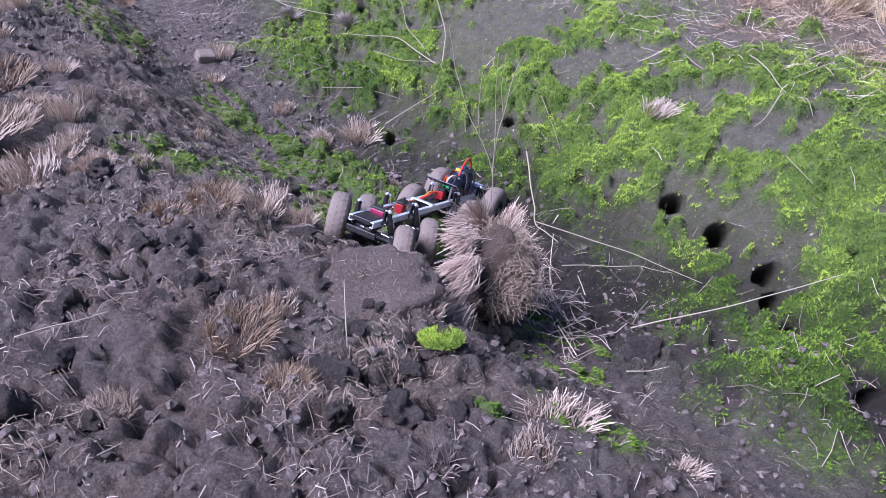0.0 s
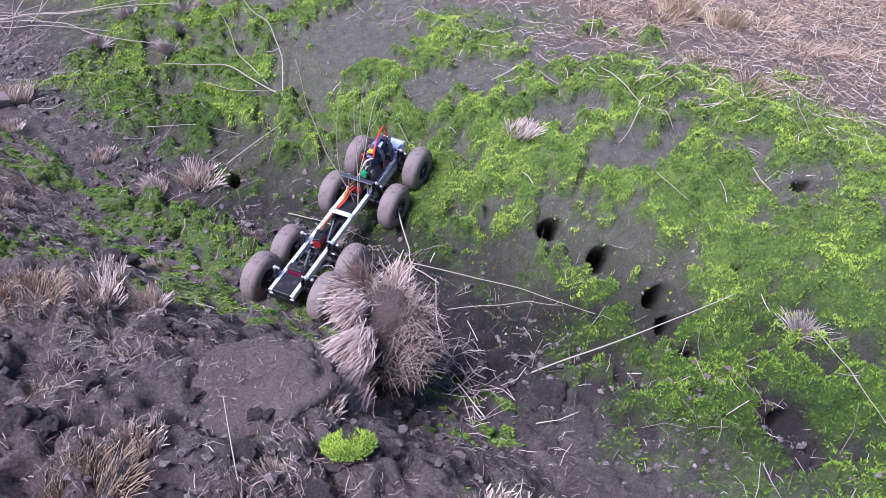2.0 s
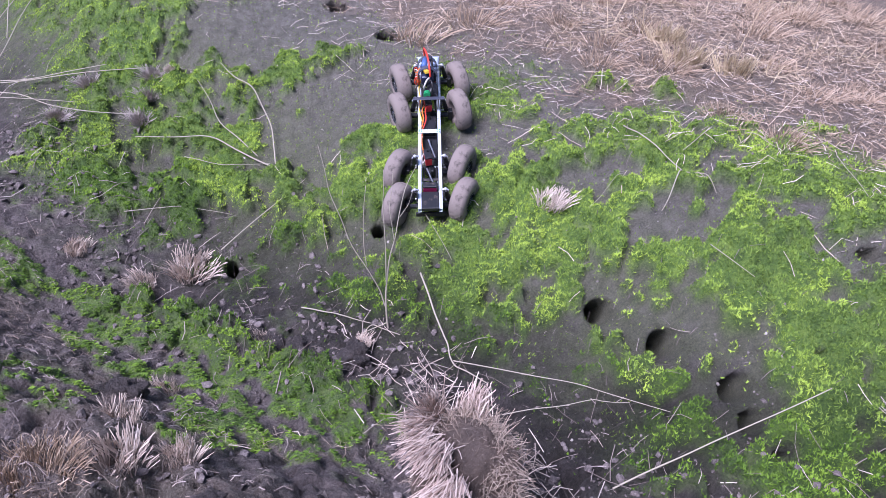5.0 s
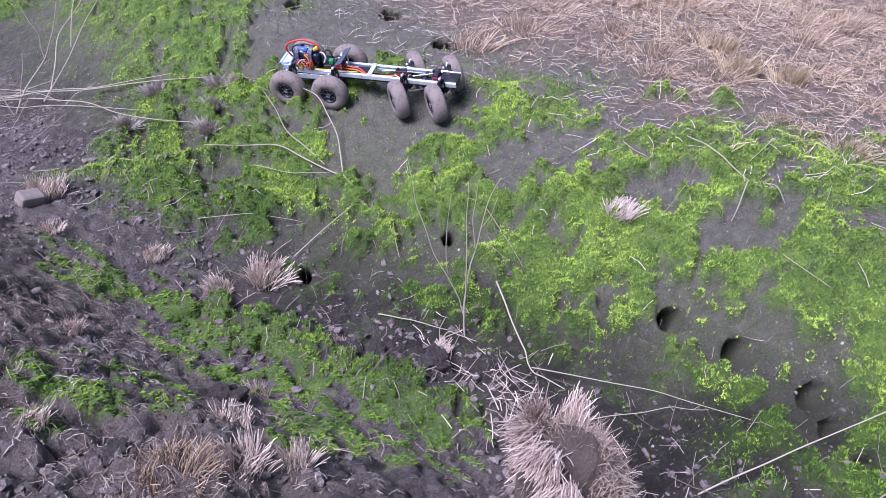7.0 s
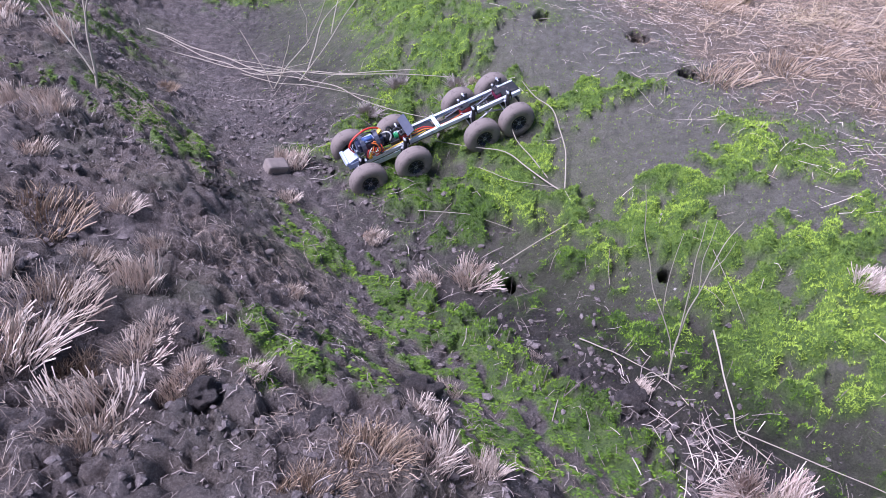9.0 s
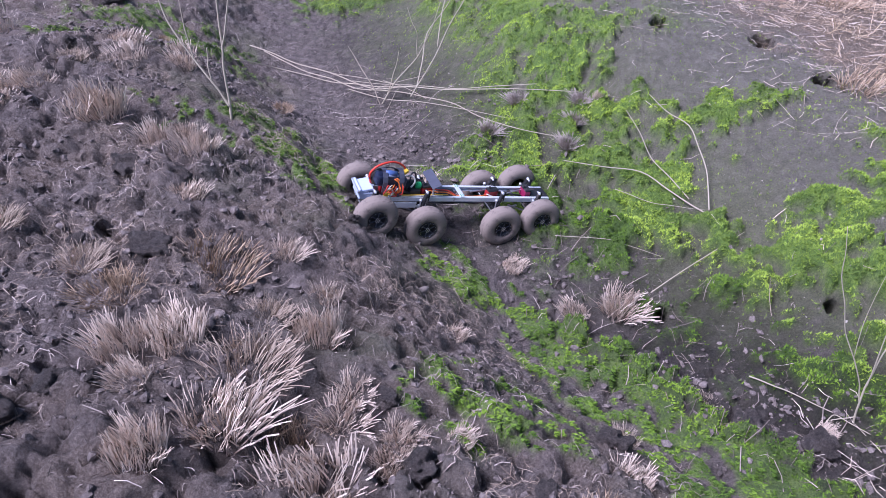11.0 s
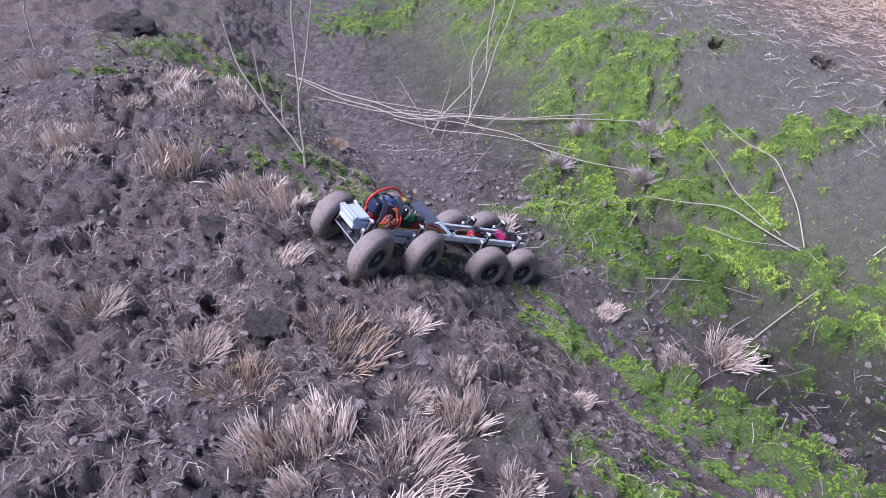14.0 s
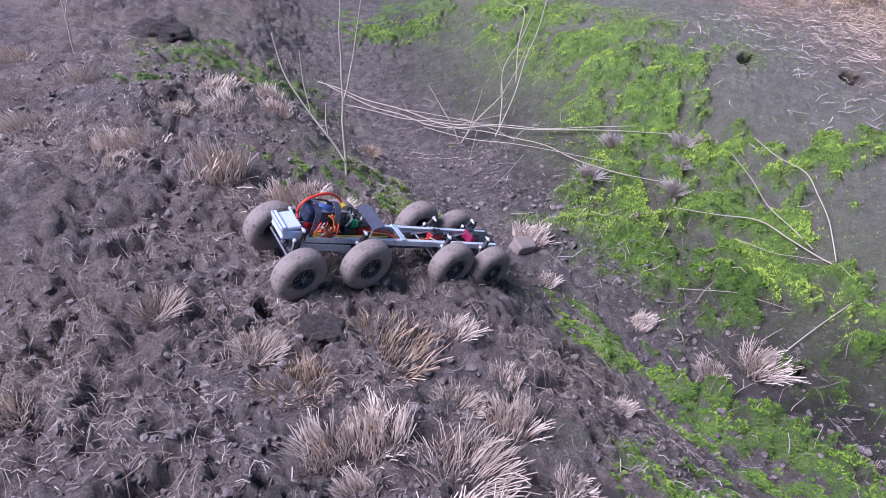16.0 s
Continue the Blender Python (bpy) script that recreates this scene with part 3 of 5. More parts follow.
def tube(points, radii, sides=6, bm=None, per=4):
    """A smooth bent tube through the points."""
    out = bm or bmesh.new()
    pts = [Vector(p) for p in points]
    path, width = [], []
    for k in range(len(pts) - 1):
        a, b, c, d = pts[max(k - 1, 0)], pts[k], pts[k + 1], pts[min(k + 2, len(pts) - 1)]
        for s in range(per):
            u = s / per
            path.append(0.5 * ((2 * b) + (c - a) * u + (2 * a - 5 * b + 4 * c - d) * u * u + (3 * b - a - 3 * c + d) * u ** 3))
            width.append(radii[k] * (1 - u) + radii[k + 1] * u)
    path.append(pts[-1]), width.append(radii[-1])
    last = None
    for k, p in enumerate(path):
        way = (path[min(k + 1, len(path) - 1)] - path[max(k - 1, 0)]).normalized()
        side = way.cross(Vector((0.31, 0.17, 0.93))).normalized()
        up = side.cross(way)
        ring = [out.verts.new(p + width[k] * (math.cos(t) * side + math.sin(t) * up)) for t in (2 * math.pi * i / sides for i in range(sides))]
        if last:
            for i in range(sides):
                out.faces.new((last[i], last[(i + 1) % sides], ring[(i + 1) % sides], ring[i]))
        else:
            out.faces.new(ring[::-1])
        last = ring
    out.faces.new(last)
    return out


def empty(name, at=(0, 0, 0)):
    ob = new(name)
    ob.empty_display_size = 0.02
    ob.location = at
    return ob


# ---- clods and stones ----
def clod_mesh(name, seed, squash=(1, 1, 0.75), mat=None, bumpy=0.22, level=4):
    bm = bmesh.new()
    bmesh.ops.create_icosphere(bm, subdivisions=level, radius=1)
    off = Vector((seed * 3.7, seed * 1.3, seed * 0.9))
    chips = random.Random(seed)
    planes = [(Vector((chips.gauss(0, 1), chips.gauss(0, 1), chips.gauss(0, 1))).normalized(), chips.uniform(1 - 1.1 * bumpy, 1.0)) for _ in range(16)]
    for v in bm.verts:
        n = v.co.normalized()
        k = min([1.1] + [far / n.dot(p) for p, far in planes if n.dot(p) > 0.2]) + bumpy * noise.noise(n * 1.3 + off) * 1.6 + bumpy * 0.6 * noise.noise(n * 3.1 + off) + bumpy * 0.3 * noise.noise(n * 7 + off) + bumpy * 0.14 * noise.noise(n * 16 + off)
        v.co = Vector((n.x * squash[0], n.y * squash[1], n.z * squash[2])) * k
    me = bpy.data.meshes.new(name)
    bm.to_mesh(me)
    bm.free()
    me.polygons.foreach_set("use_smooth", np.ones(len(me.polygons), bool))
    me.materials.append(mat or M_CLOD)
    return me


CLODS = [clod_mesh("soil_clod", s, (1, 0.75 + 0.05 * (s % 5), 0.62 + 0.06 * (s % 3)), bumpy=0.36, level=4) for s in range(1, 9)]
CRUMBS = [clod_mesh("soil_clod", s, (1, 0.75 + 0.05 * (s % 5), 0.62 + 0.06 * (s % 3)), bumpy=0.55, level=3) for s in range(11, 19)]


def clod(x, y, r, label="rounded clod of dark crumbly soil", sink=0.5, group="clods on the bank"):
    k = int(abs(x * 917 + y * 631)) % len(CLODS)
    ob = new("soil_clod", (CLODS if r > 0.02 else CRUMBS)[k])
    ob.matrix_world = pose(x, y, surf(x, y) + r * (0.6 - sink), 0, 0, (x * 5000 + y * 3000) % 360) @ Matrix.Scale(r, 4)
    return tagged(ob, label, "clod", group)


for x, y, r in (
    (-0.26, 1.09, 0.042), (-0.16, 1.03, 0.036), (-0.15, 1.08, 0.026), (-0.06, 0.96, 0.040), (-0.05, 1.10, 0.024), (0.04, 0.98, 0.023),
    (-0.50, 1.20, 0.029), (-0.46, 1.25, 0.036), (-0.30, 1.53, 0.034), (-0.63, 0.90, 0.048), (-0.09, 1.04, 0.016), (0.15, 1.47, 0.040),
    (-0.85, 1.79, 0.032), (-0.63, 1.74, 0.030), (-1.56, 2.71, 0.034), (-1.50, 2.32, 0.056), (-1.60, 1.80, 0.046), (-0.06, 2.21, 0.028),
    (-0.64, 1.16, 0.029), (-0.20, 1.06, 0.023), (-0.14, 1.18, 0.022),
):
    clod(x, y, r)
for x, y, r in ((-0.38, 1.33, 0.024), (-0.62, 1.02, 0.032), (-0.55, 1.42, 0.026), (-0.43, 1.25, 0.030), (-0.45, 2.02, 0.045), (-0.22, 1.30, 0.022), (0.07, 1.16, 0.020)):
    clod(x, y, r)
clod(0.51, 1.51, 0.062, "large dark soil clod lying in the ditch")
clod(0.075, 2.12, 0.046, "smooth dark clod at the foot of the bank")
clod(-1.70, 2.71, 0.046, "blocky grey soil clod among the stubble")
clod(-2.50, 4.45, 0.12, "dark earth hummock on the bank", 0.7)
rng = np.random.default_rng(77)
cx, cy = scatter(rng, 420, (-2.4, 0.75, 0.4, 3.4), lambda x, y: 0.42 * rough(x, y) * np.clip(0.5 + wave(x, y, 0.4, 8), 0, 1) * (1 - 0.9 * moss_cover(x, y)))
for x, y, r in zip(cx, cy, 0.008 + 0.022 * rng.random(len(cx)) ** 2):
    clod(float(x), float(y), float(r), "small crumb of dark soil on the bank")


def soil_crumbs():
    """Fine tilth on the trampled bank and in the ditch."""
    rng = np.random.default_rng(78)
    x, y = scatter(rng, 80000, (-2.7, 0.7, 1.0, 4.0), lambda x, y: 0.42 * (0.9 * rough(x, y) + 1.5 * np.exp(-((ditch(x, y) - 0.02) / 0.20) ** 2)) * np.clip(0.45 + wave(x, y, 0.3, 18), 0, 1) * (1 - 0.9 * moss_cover(x, y)))
    n = len(x)
    r = 0.002 + 0.009 * rng.random(n) ** 3
    bm = bmesh.new()
    bmesh.ops.create_icosphere(bm, subdivisions=1, radius=1)
    unit = np.array([v.co[:] for v in bm.verts])
    tri = np.array([[v.index for v in f.verts] for f in bm.faces])
    bm.free()
    v = unit[None] * (1 + rng.normal(0, 0.30, (n, len(unit), 1))) * r[:, None, None] * np.stack([rng.uniform(0.7, 1.3, n), rng.uniform(0.7, 1.3, n), rng.uniform(0.5, 0.9, n)], 1)[:, None]
    v = v + np.c_[x, y, surface(x, y) + 0.3 * r][:, None]
    me = mesh_from("soil_crumbs", v.reshape(-1, 3), (np.arange(n)[:, None, None] * len(unit) + tri[None]).reshape(-1, 3))
    me.polygons.foreach_set("use_smooth", np.zeros(len(me.polygons), bool))
    me.materials.append(M_CRUMB)
    tagged(new("soil_crumbs", me), "loose dark soil crumbs strewn over the bank", "soil", kind="stuff")


soil_crumbs()


def grit():
    """Pale grains on the bare earth of the mossy side."""
    rng = np.random.default_rng(79)
    x, y = scatter(rng, 26000, (-0.9, 1.1, 1.9, 4.6), lambda x, y: 0.3 * sig((ditch(x, y) - 0.25) / 0.08) * (1 - 0.8 * moss_cover(x, y)) * np.clip(0.5 + wave(x, y, 0.3, 28), 0, 1))
    n = len(x)
    bm = bmesh.new()
    bmesh.ops.create_icosphere(bm, subdivisions=1, radius=1)
    unit = np.array([v.co[:] for v in bm.verts])
    tri = np.array([[v.index for v in f.verts] for f in bm.faces])
    bm.free()
    r = 0.001 + 0.0035 * rng.random(n) ** 3
    v = unit[None] * (1 + rng.normal(0, 0.25, (n, len(unit), 1))) * r[:, None, None] + np.c_[x, y, surface(x, y) + 0.2 * r][:, None]
    me = mesh_from("grit", v.reshape(-1, 3), (np.arange(n)[:, None, None] * len(unit) + tri[None]).reshape(-1, 3))
    me.polygons.foreach_set("use_smooth", np.zeros(len(me.polygons), bool))
    me.materials.append(M_GRIT)
    tagged(new("grit", me), "fine pale grit on the bare earth", "grit", kind="stuff")


grit()

# the great lump that the truck backs over, and the torn root ball beside it
lump = new("soil_lump", clod_mesh("soil_lump", 21, (1.24, 0.84, 0.74), M_LUMP, 0.17, 5))
lump.matrix_world = pose(-0.145, 1.335, 0.535, 8, -5, 8) @ Matrix.Scale(0.117, 4)
tagged(lump, "big smooth lump of brown soil on the bank edge", "clod")
mossy = clod(0.015, 1.165, 0.040, "soil clod with a cap of bright moss")
mossy.name = "mossy_clod"


def lump_fibres():
    """Broken straw and rootlets pressed into the lump."""
    rng = np.random.default_rng(35)
    bpy.context.view_layer.update()
    m = lump.matrix_world
    picks = rng.choice(len(lump.data.vertices), 900)
    at = np.array([(m @ lump.data.vertices[int(k)].co)[:] for k in picks])
    out = np.array([(m.to_3x3() @ lump.data.vertices[int(k)].normal).normalized()[:] for k in picks])
    way = np.cross(out, rng.normal(0, 1, at.shape))
    way = way / np.linalg.norm(way, axis=1, keepdims=True) * rng.uniform(0.004, 0.018, (len(at), 1))
    p0 = at + out * 0.0008
    r = rng.uniform(0.0003, 0.0007, len(at))
    ob = new("straw_crust", straw_mesh("straw_crust", p0, p0 + way * 0.5 + out * 0.001, p0 + way, r, r * 0.6, M_ROOTLET))
    ob.parent = lump
    ob.matrix_parent_inverse = lump.matrix_world.inverted()
    ob["label"] = "broken straw pressed into the soil"


lump_fibres()


def cap_moss(x, y, z, rx, ry, rz, parent):
    rng = np.random.default_rng(9)
    n = 2400
    a, q = rng.uniform(0, 2 * np.pi, n), np.sqrt(rng.random(n))
    base = np.c_[x + np.cos(a) * q * rx, y + np.sin(a) * q * ry, z + rz * np.sqrt(np.clip(1 - 0.8 * q ** 2, 0, 1)) - 0.004]
    b, el = rng.uniform(0, 2 * np.pi, n), rng.uniform(0.3, 1.3, n)
    size = rng.uniform(0.006, 0.012, n)[:, None]
    way = np.c_[np.cos(b) * np.cos(el), np.sin(b) * np.cos(el), np.sin(el)]
    ob = new("moss_cap", straw_mesh("moss_cap", base, base + way * size * 0.5, base + way * size, np.full(n, 0.0013), np.full(n, 0.0003), M_MOSS))
    ob.parent = parent
    ob.matrix_parent_inverse = parent.matrix_world.inverted()
    ob["label"] = "cap of bright green moss"


cap_moss(0.008, 1.165, surf(0.015, 1.165) + 0.020, 0.042, 0.027, 0.012, mossy)
root = new("root_ball", clod_mesh("root_ball", 33, (0.86, 0.95, 1.10), M_SOD, 0.17, 5))
root.matrix_world = pose(0.15, 1.56, 0.40, -12, 6, 12) @ Matrix.Scale(0.108, 4)
tagged(root, "torn root ball of a grass tussock, brown soil", "root ball")


BUNCHES = [
    ((0.105, 1.65, 0.49), (-0.40, -0.25, 0.9), 0.080), ((0.085, 1.62, 0.50), (-0.75, -0.35, 0.45), 0.075), ((0.070, 1.57, 0.515), (-0.85, -0.45, 0.12), 0.060),
    ((0.080, 1.54, 0.52), (-0.6, -0.7, 0.25), 0.065), ((0.068, 1.48, 0.50), (-0.85, -0.5, 0.0), 0.065), ((0.085, 1.47, 0.51), (-0.5, -0.8, 0.1), 0.055),
    ((0.070, 1.43, 0.48), (-0.7, -0.65, -0.1), 0.055), ((0.060, 1.39, 0.45), (-0.6, -0.7, -0.3), 0.06), ((0.17, 1.63, 0.50), (0.3, 0.2, 0.7), 0.05),
]


def root_straw():
    rng = np.random.default_rng(34)
    m = root.matrix_world
    p0, p1, p2 = [], [], []
    for k in range(6500):
        u = rng.random()
        if k < 1500:
            # bunches along the cut edge of the sod, each a fan of its own
            at, aim, size = BUNCHES[int(u * len(BUNCHES))]
            s = Vector(at) + Vector(rng.normal(0, 0.011, 3))
            w = (Vector(aim).normalized() + Vector(rng.normal(0, 0.24, 3))).normalized() * size * rng.uniform(0.55, 1.1)
        else:
            a, e = rng.uniform(0, 2 * np.pi), rng.uniform(-0.4, 1.4)
            n = Vector((math.cos(a) * math.cos(e) * 0.80, math.sin(a) * math.cos(e), math.sin(e) * 1.15))
            s = m @ (n * 0.98)
            w = ((m.to_3x3() @ n).normalized() * 0.30 + Vector(rng.normal(0, 0.7, 3))).normalized() * (0.010 + 0.040 * rng.random() ** 3)
        p0.append(s), p1.append(s + w * 0.55 + Vector((0, 0, 0.003))), p2.append(s + w)
    p0, p1, p2 = (np.array([v[:] for v in p]) for p in (p0, p1, p2))
    for name, label, mat, lo, hi in (("straw_fringe", "fringe of bleached cut straw", M_FRINGE, 0, 1500), ("root_mat", "mat of fine tan roots", M_ROOTLET, 1500, 6500)):
        r = rng.uniform(0.0006, 0.0014, hi - lo) * (1 if lo == 0 else 0.6)
        ob = new(name, straw_mesh(name, p0[lo:hi], p1[lo:hi], p2[lo:hi], r, r * 0.7, mat))
        ob.parent = root
        ob.matrix_parent_inverse = root.matrix_world.inverted()
        ob["label"] = label


bpy.context.view_layer.update()
root_straw()
slab = part("stone", box(0.075, 0.05, 0.045, (0, 0, 0), 0.008), M_STONE)
slab.matrix_world = pose(-0.96, 3.09, surf(-0.96, 3.09) + 0.022, 20, 12, 35)
tagged(slab, "angular pale grey stone at the ditch edge", "stone")
for x, y, r in ((-0.88, 2.53, 0.014), (-0.99, 3.38, 0.012), (-1.15, 3.0, 0.011)):
    ob = new("pebble", clod_mesh("pebble", int(r * 1000), (1.3, 0.8, 0.6), M_STONE, 0.12, 2))
    ob.matrix_world = pose(x, y, surf(x, y) + 0.3 * r, 0, 0, 40) @ Matrix.Scale(r, 4)
    tagged(ob, "small pale pebble on dark soil", "stone", "pebbles")

# ---- stubble tufts ----
TUFTS = [tuft_mesh("grass_tuft", 100 + k, 310, 0.062, 0.12, 0.45 + 0.2 * (k % 3), M_PALE, (0.35 * math.cos(k * 1.3), -0.3)) for k in range(6)]
UPRIGHT = [tuft_mesh("grass_tuft", 200 + k, 420, 0.076, 0.125, 0.40, M_PALE, (0.05 * k, -0.12)) for k in range(3)]
SPARSE = [tuft_mesh("grass_tuft", 600 + k, 120, 0.062, 0.12, 0.6 + 0.3 * (k % 3), M_STREW, (0.35 * math.cos(k * 1.9), -0.3)) for k in range(6)]
ROOT_BASE = [tuft_mesh("root_base", 700 + k, 100, 0.020, 0.13, 2.2, M_STREW, (0.0, -0.5), 0.0007) for k in range(3)]
GOLDEN = tuft_mesh("grass_tuft", 400, 200, 0.10, 0.13, 0.5, M_GOLD, (0.1, -0.1))
MATTED = [tuft_mesh("grass_tuft", 300 + k, 420, 0.045, 0.17, 1.2, M_TAN if k % 2 else M_BED, (0.2, -0.3), 0.0009) for k in range(3)]


def tuft(x, y, size, style="t"):
    """size: the tuft's height or half-width in metres."""
    some, h, label = {"t": (TUFTS, 0.09, "splayed tuft of bleached cut grass stubble"), "u": (UPRIGHT, 0.105, "upright bunch of pale cut stubble"),
                      "m": (MATTED, 0.09, "matted tussock of brown dead grass")}[style]
    k = int(abs(x * 717 + y * 431)) % len(some)
    ob = new("grass_tuft", some[k])
    ob.matrix_world = pose(x, y, surf(x, y), 0, 0, (x * 900 + y * 700) % 70 - 35) @ Matrix.Scale(size / h, 4)
    if size > 0.055 and style != "m":
        base = new("root_base", ROOT_BASE[k % 3])
        base.parent = ob
        base["label"] = "brown matted roots"
    return tagged(ob, label, "grass tuft", "stubble tufts")


for x, y, s, k in (
    (-2.10, 3.07, 0.08, "t"), (-2.15, 2.95, 0.06, "t"), (-1.88, 2.97, 0.12, "t"), (-1.55, 2.85, 0.085, "u"), (-1.51, 2.62, 0.06, "t"),
    (-1.36, 2.32, 0.10, "m"), (-1.20, 2.40, 0.05, "t"), (-1.52, 2.16, 0.065, "m"), (-1.36, 2.05, 0.095, "u"), (-1.09, 2.15, 0.08, "u"),
    (-1.19, 1.99, 0.085, "m"), (-1.20, 1.83, 0.095, "t"), (-1.08, 1.83, 0.06, "m"), (-1.38, 1.90, 0.05, "t"), (-0.99, 1.98, 0.05, "t"),
    (-0.79, 2.36, 0.045, "t"), (-0.61, 2.84, 0.055, "t"), (-0.29, 2.68, 0.085, "t"), (-0.43, 2.67, 0.055, "t"), (-0.14, 2.30, 0.045, "t"),
):
    tuft(x, y, s, k)
for x, y, s, k in (
    (-1.82, 3.54, 0.08, "t"), (-1.95, 3.42, 0.08, "t"), (-2.48, 3.56, 0.09, "t"), (-0.78, 1.87, 0.04, "t"), (-0.89, 1.87, 0.045, "t"),
    (-0.38, 2.13, 0.045, "t"), (-0.45, 1.87, 0.06, "t"), (-0.45, 1.70, 0.085, "u"), (-0.54, 1.67, 0.06, "m"), (-0.34, 1.71, 0.05, "u"),
    (-1.02, 1.73, 0.12, "u"), (-0.63, 1.57, 0.055, "m"), (-0.35, 1.13, 0.06, "m"), (-0.30, 1.21, 0.055, "t"), (-0.62, 1.16, 0.03, "t"),
    (-0.49, 0.93, 0.035, "m"), (-0.11, 1.15, 0.045, "t"), (0.21, 1.02, 0.075, "t"), (0.15, 0.91, 0.05, "t"), (0.42, 0.95, 0.036, "t"),
):
    tuft(x, y, s, k)
for x, y, s, k in (
    (-0.02, 1.29, 0.045, "t"), (-0.93, 3.18, 0.08, "t"), (-2.48, 3.16, 0.09, "t"), (-2.03, 2.03, 0.07, "t"), (0.70, 2.37, 0.06, "t"),
    (0.10, 2.17, 0.035, "t"), (-1.20, 2.18, 0.05, "m"), (-1.62, 2.26, 0.05, "m"), (-0.90, 2.95, 0.05, "t"), (0.24, 1.78, 0.07, "t"),
    (0.30, 1.72, 0.06, "t"), (-2.9, 3.9, 0.1, "t"), (-2.6, 2.7, 0.09, "t"), (-2.35, 2.45, 0.08, "m"), (-1.85, 2.35, 0.05, "m"), (-0.28, 3.56, 0.03, "t"),
):
    tuft(x, y, s, k)
for x, y, s, k in (
    (-1.45, 2.00, 0.07, "t"), (-0.88, 1.84, 0.06, "t"), (-1.30, 1.72, 0.075, "u"),
    (-1.09, 2.28, 0.05, "t"), (-1.68, 2.90, 0.07, "t"), (-2.20, 3.05, 0.08, "u"), 
    (-1.00, 1.90, 0.06, "t"), (-0.90, 1.80, 0.05, "t"), (-1.90, 3.75, 0.09, "t"), (-2.05, 3.62, 0.09, "t"), (-1.62, 2.98, 0.06, "t"), (-0.98, 1.62, 0.06, "m"),
):
    tuft(x, y, s, k)
BEDDED = [tuft_mesh("grass_tuft", 500 + k, 150, 0.07, 0.16, 1.3, M_BED, (0.4 - 0.3 * k, -0.3)) for k in range(3)]
for x, y, s in ((1.55, 3.02, 0.10), (1.70, 2.92, 0.09), (1.62, 3.25, 0.10), (1.05, 4.6, 0.12), (0.9, 5.0, 0.14)):
    ob = tuft(x, y, s, "u")
    ob.data = GOLDEN
    ob["label"] = "upright bunch of golden dry straw"
rng = np.random.default_rng(56)
tx, ty = scatter(rng, 120, (0.5, 1.8, 3.2, 5.2), lambda x, y: 0.6 * straw_cover(x, y))
for x, y, s in zip(tx, ty, rng.uniform(0.05, 0.10, len(tx))):
    ob = tuft(float(x), float(y), float(s), "m")
    ob.data = BEDDED[int(s * 1000) % 3]
    ob["label"] = "flattened bunch of pale straw"

rng = np.random.default_rng(55)
tx, ty = scatter(rng, 290, (-2.9, 0.8, 0.2, 4.2), lambda x, y: 0.42 * rough(x, y) * (1 - moss_cover(x, y)) * np.clip(0.55 + wave(x, y, 0.5, 61), 0.1, 1))
for x, y, s, k in zip(tx, ty, rng.uniform(0.022, 0.05, len(tx)), rng.integers(0, 4, len(tx))):
    ob = tuft(float(x), float(y), float(s), "m" if k == 0 else "t")
    if k:
        ob.data = SPARSE[int(s * 10000) % 6]
        ob["label"] = "sparse tuft of broken grey stubble"

# ---- sticks and shrubs ----
def on_ground(points, lift):
    return [(x, y, surf(x, y) + (lift if not isinstance(lift, (list, tuple)) else lift[k])) for k, (x, y) in enumerate(points)]


def stick(points, r=0.003, lift=0.012, label="long pale dry stick lying on the ground", name="stick", mat=None):
    jolt = random.Random(int(abs(points[0][0] * 1000 + points[0][1] * 77)))
    fine, ups = [], []
    for k, ((ax, ay), (bx, by)) in enumerate(zip(points, points[1:])):
        la, lb = (lift[k], lift[k + 1]) if isinstance(lift, list) else (lift, lift)
        for u in (0, 0.33, 0.67):
            w = 0 if k == 0 and u == 0 else 0.0028
            fine.append((ax + (bx - ax) * u + jolt.uniform(-w, w), ay + (by - ay) * u + jolt.uniform(-w, w)))
            ups.append(la + (lb - la) * u)
    fine.append(points[-1]), ups.append(lift[-1] if isinstance(lift, list) else lift)
    pts = on_ground(fine, ups)
    ends = [p[2] for p in pts[::3]]
    pts = [(x, y, max(z - 0.5 * abs(ups[k]), ends[k // 3] + (ends[min(k // 3 + 1, len(ends) - 1)] - ends[k // 3]) * (k % 3) / 3)) for k, (x, y, z) in enumerate(pts)]
    radii = [0.58 * r * (1 - 0.5 * k / (len(pts) - 1)) for k in range(len(pts))]
    return tagged(smooth(part(name, tube(pts, radii, 6), mat or M_TWIG)), label, "stick", "sticks")


stick([(0.50, 1.58), (0.73, 1.57), (0.94, 1.53)], 0.0038, [0.01, 0.03, 0.06], "long pale stick leaning over the ditch")
stick([(0.28, 2.26), (0.295, 2.10), (0.30, 2.02), (0.36, 1.95)], 0.0045, [0.10, 0.04, 0.02, 0.015], "broken pale stick standing from the ditch")
stick([(0.30, 2.03), (0.55, 1.86), (0.70, 1.69)], 0.0026, 0.03)
stick([(0.36, 1.85), (0.56, 1.80), (0.64, 1.76)], 0.0022, 0.03)
stick([(-0.20, 2.72), (0.09, 2.87)], 0.0034, 0.018, "straight pale stick lying up the bank")
stick([(-0.47, 2.96), (-0.30, 2.92), (-0.15, 2.85)], 0.0022, 0.012)
stick([(-0.27, 3.10), (-0.15, 3.03), (-0.01, 2.96)], 0.0022, 0.012)
stick([(1.05, 2.60), (1.03, 2.47), (1.08, 2.31), (1.11, 2.19)], 0.0036, 0.02, "forked pale stick on the moss")
stick([(1.08, 2.31), (0.95, 2.20)], 0.0034, 0.02)
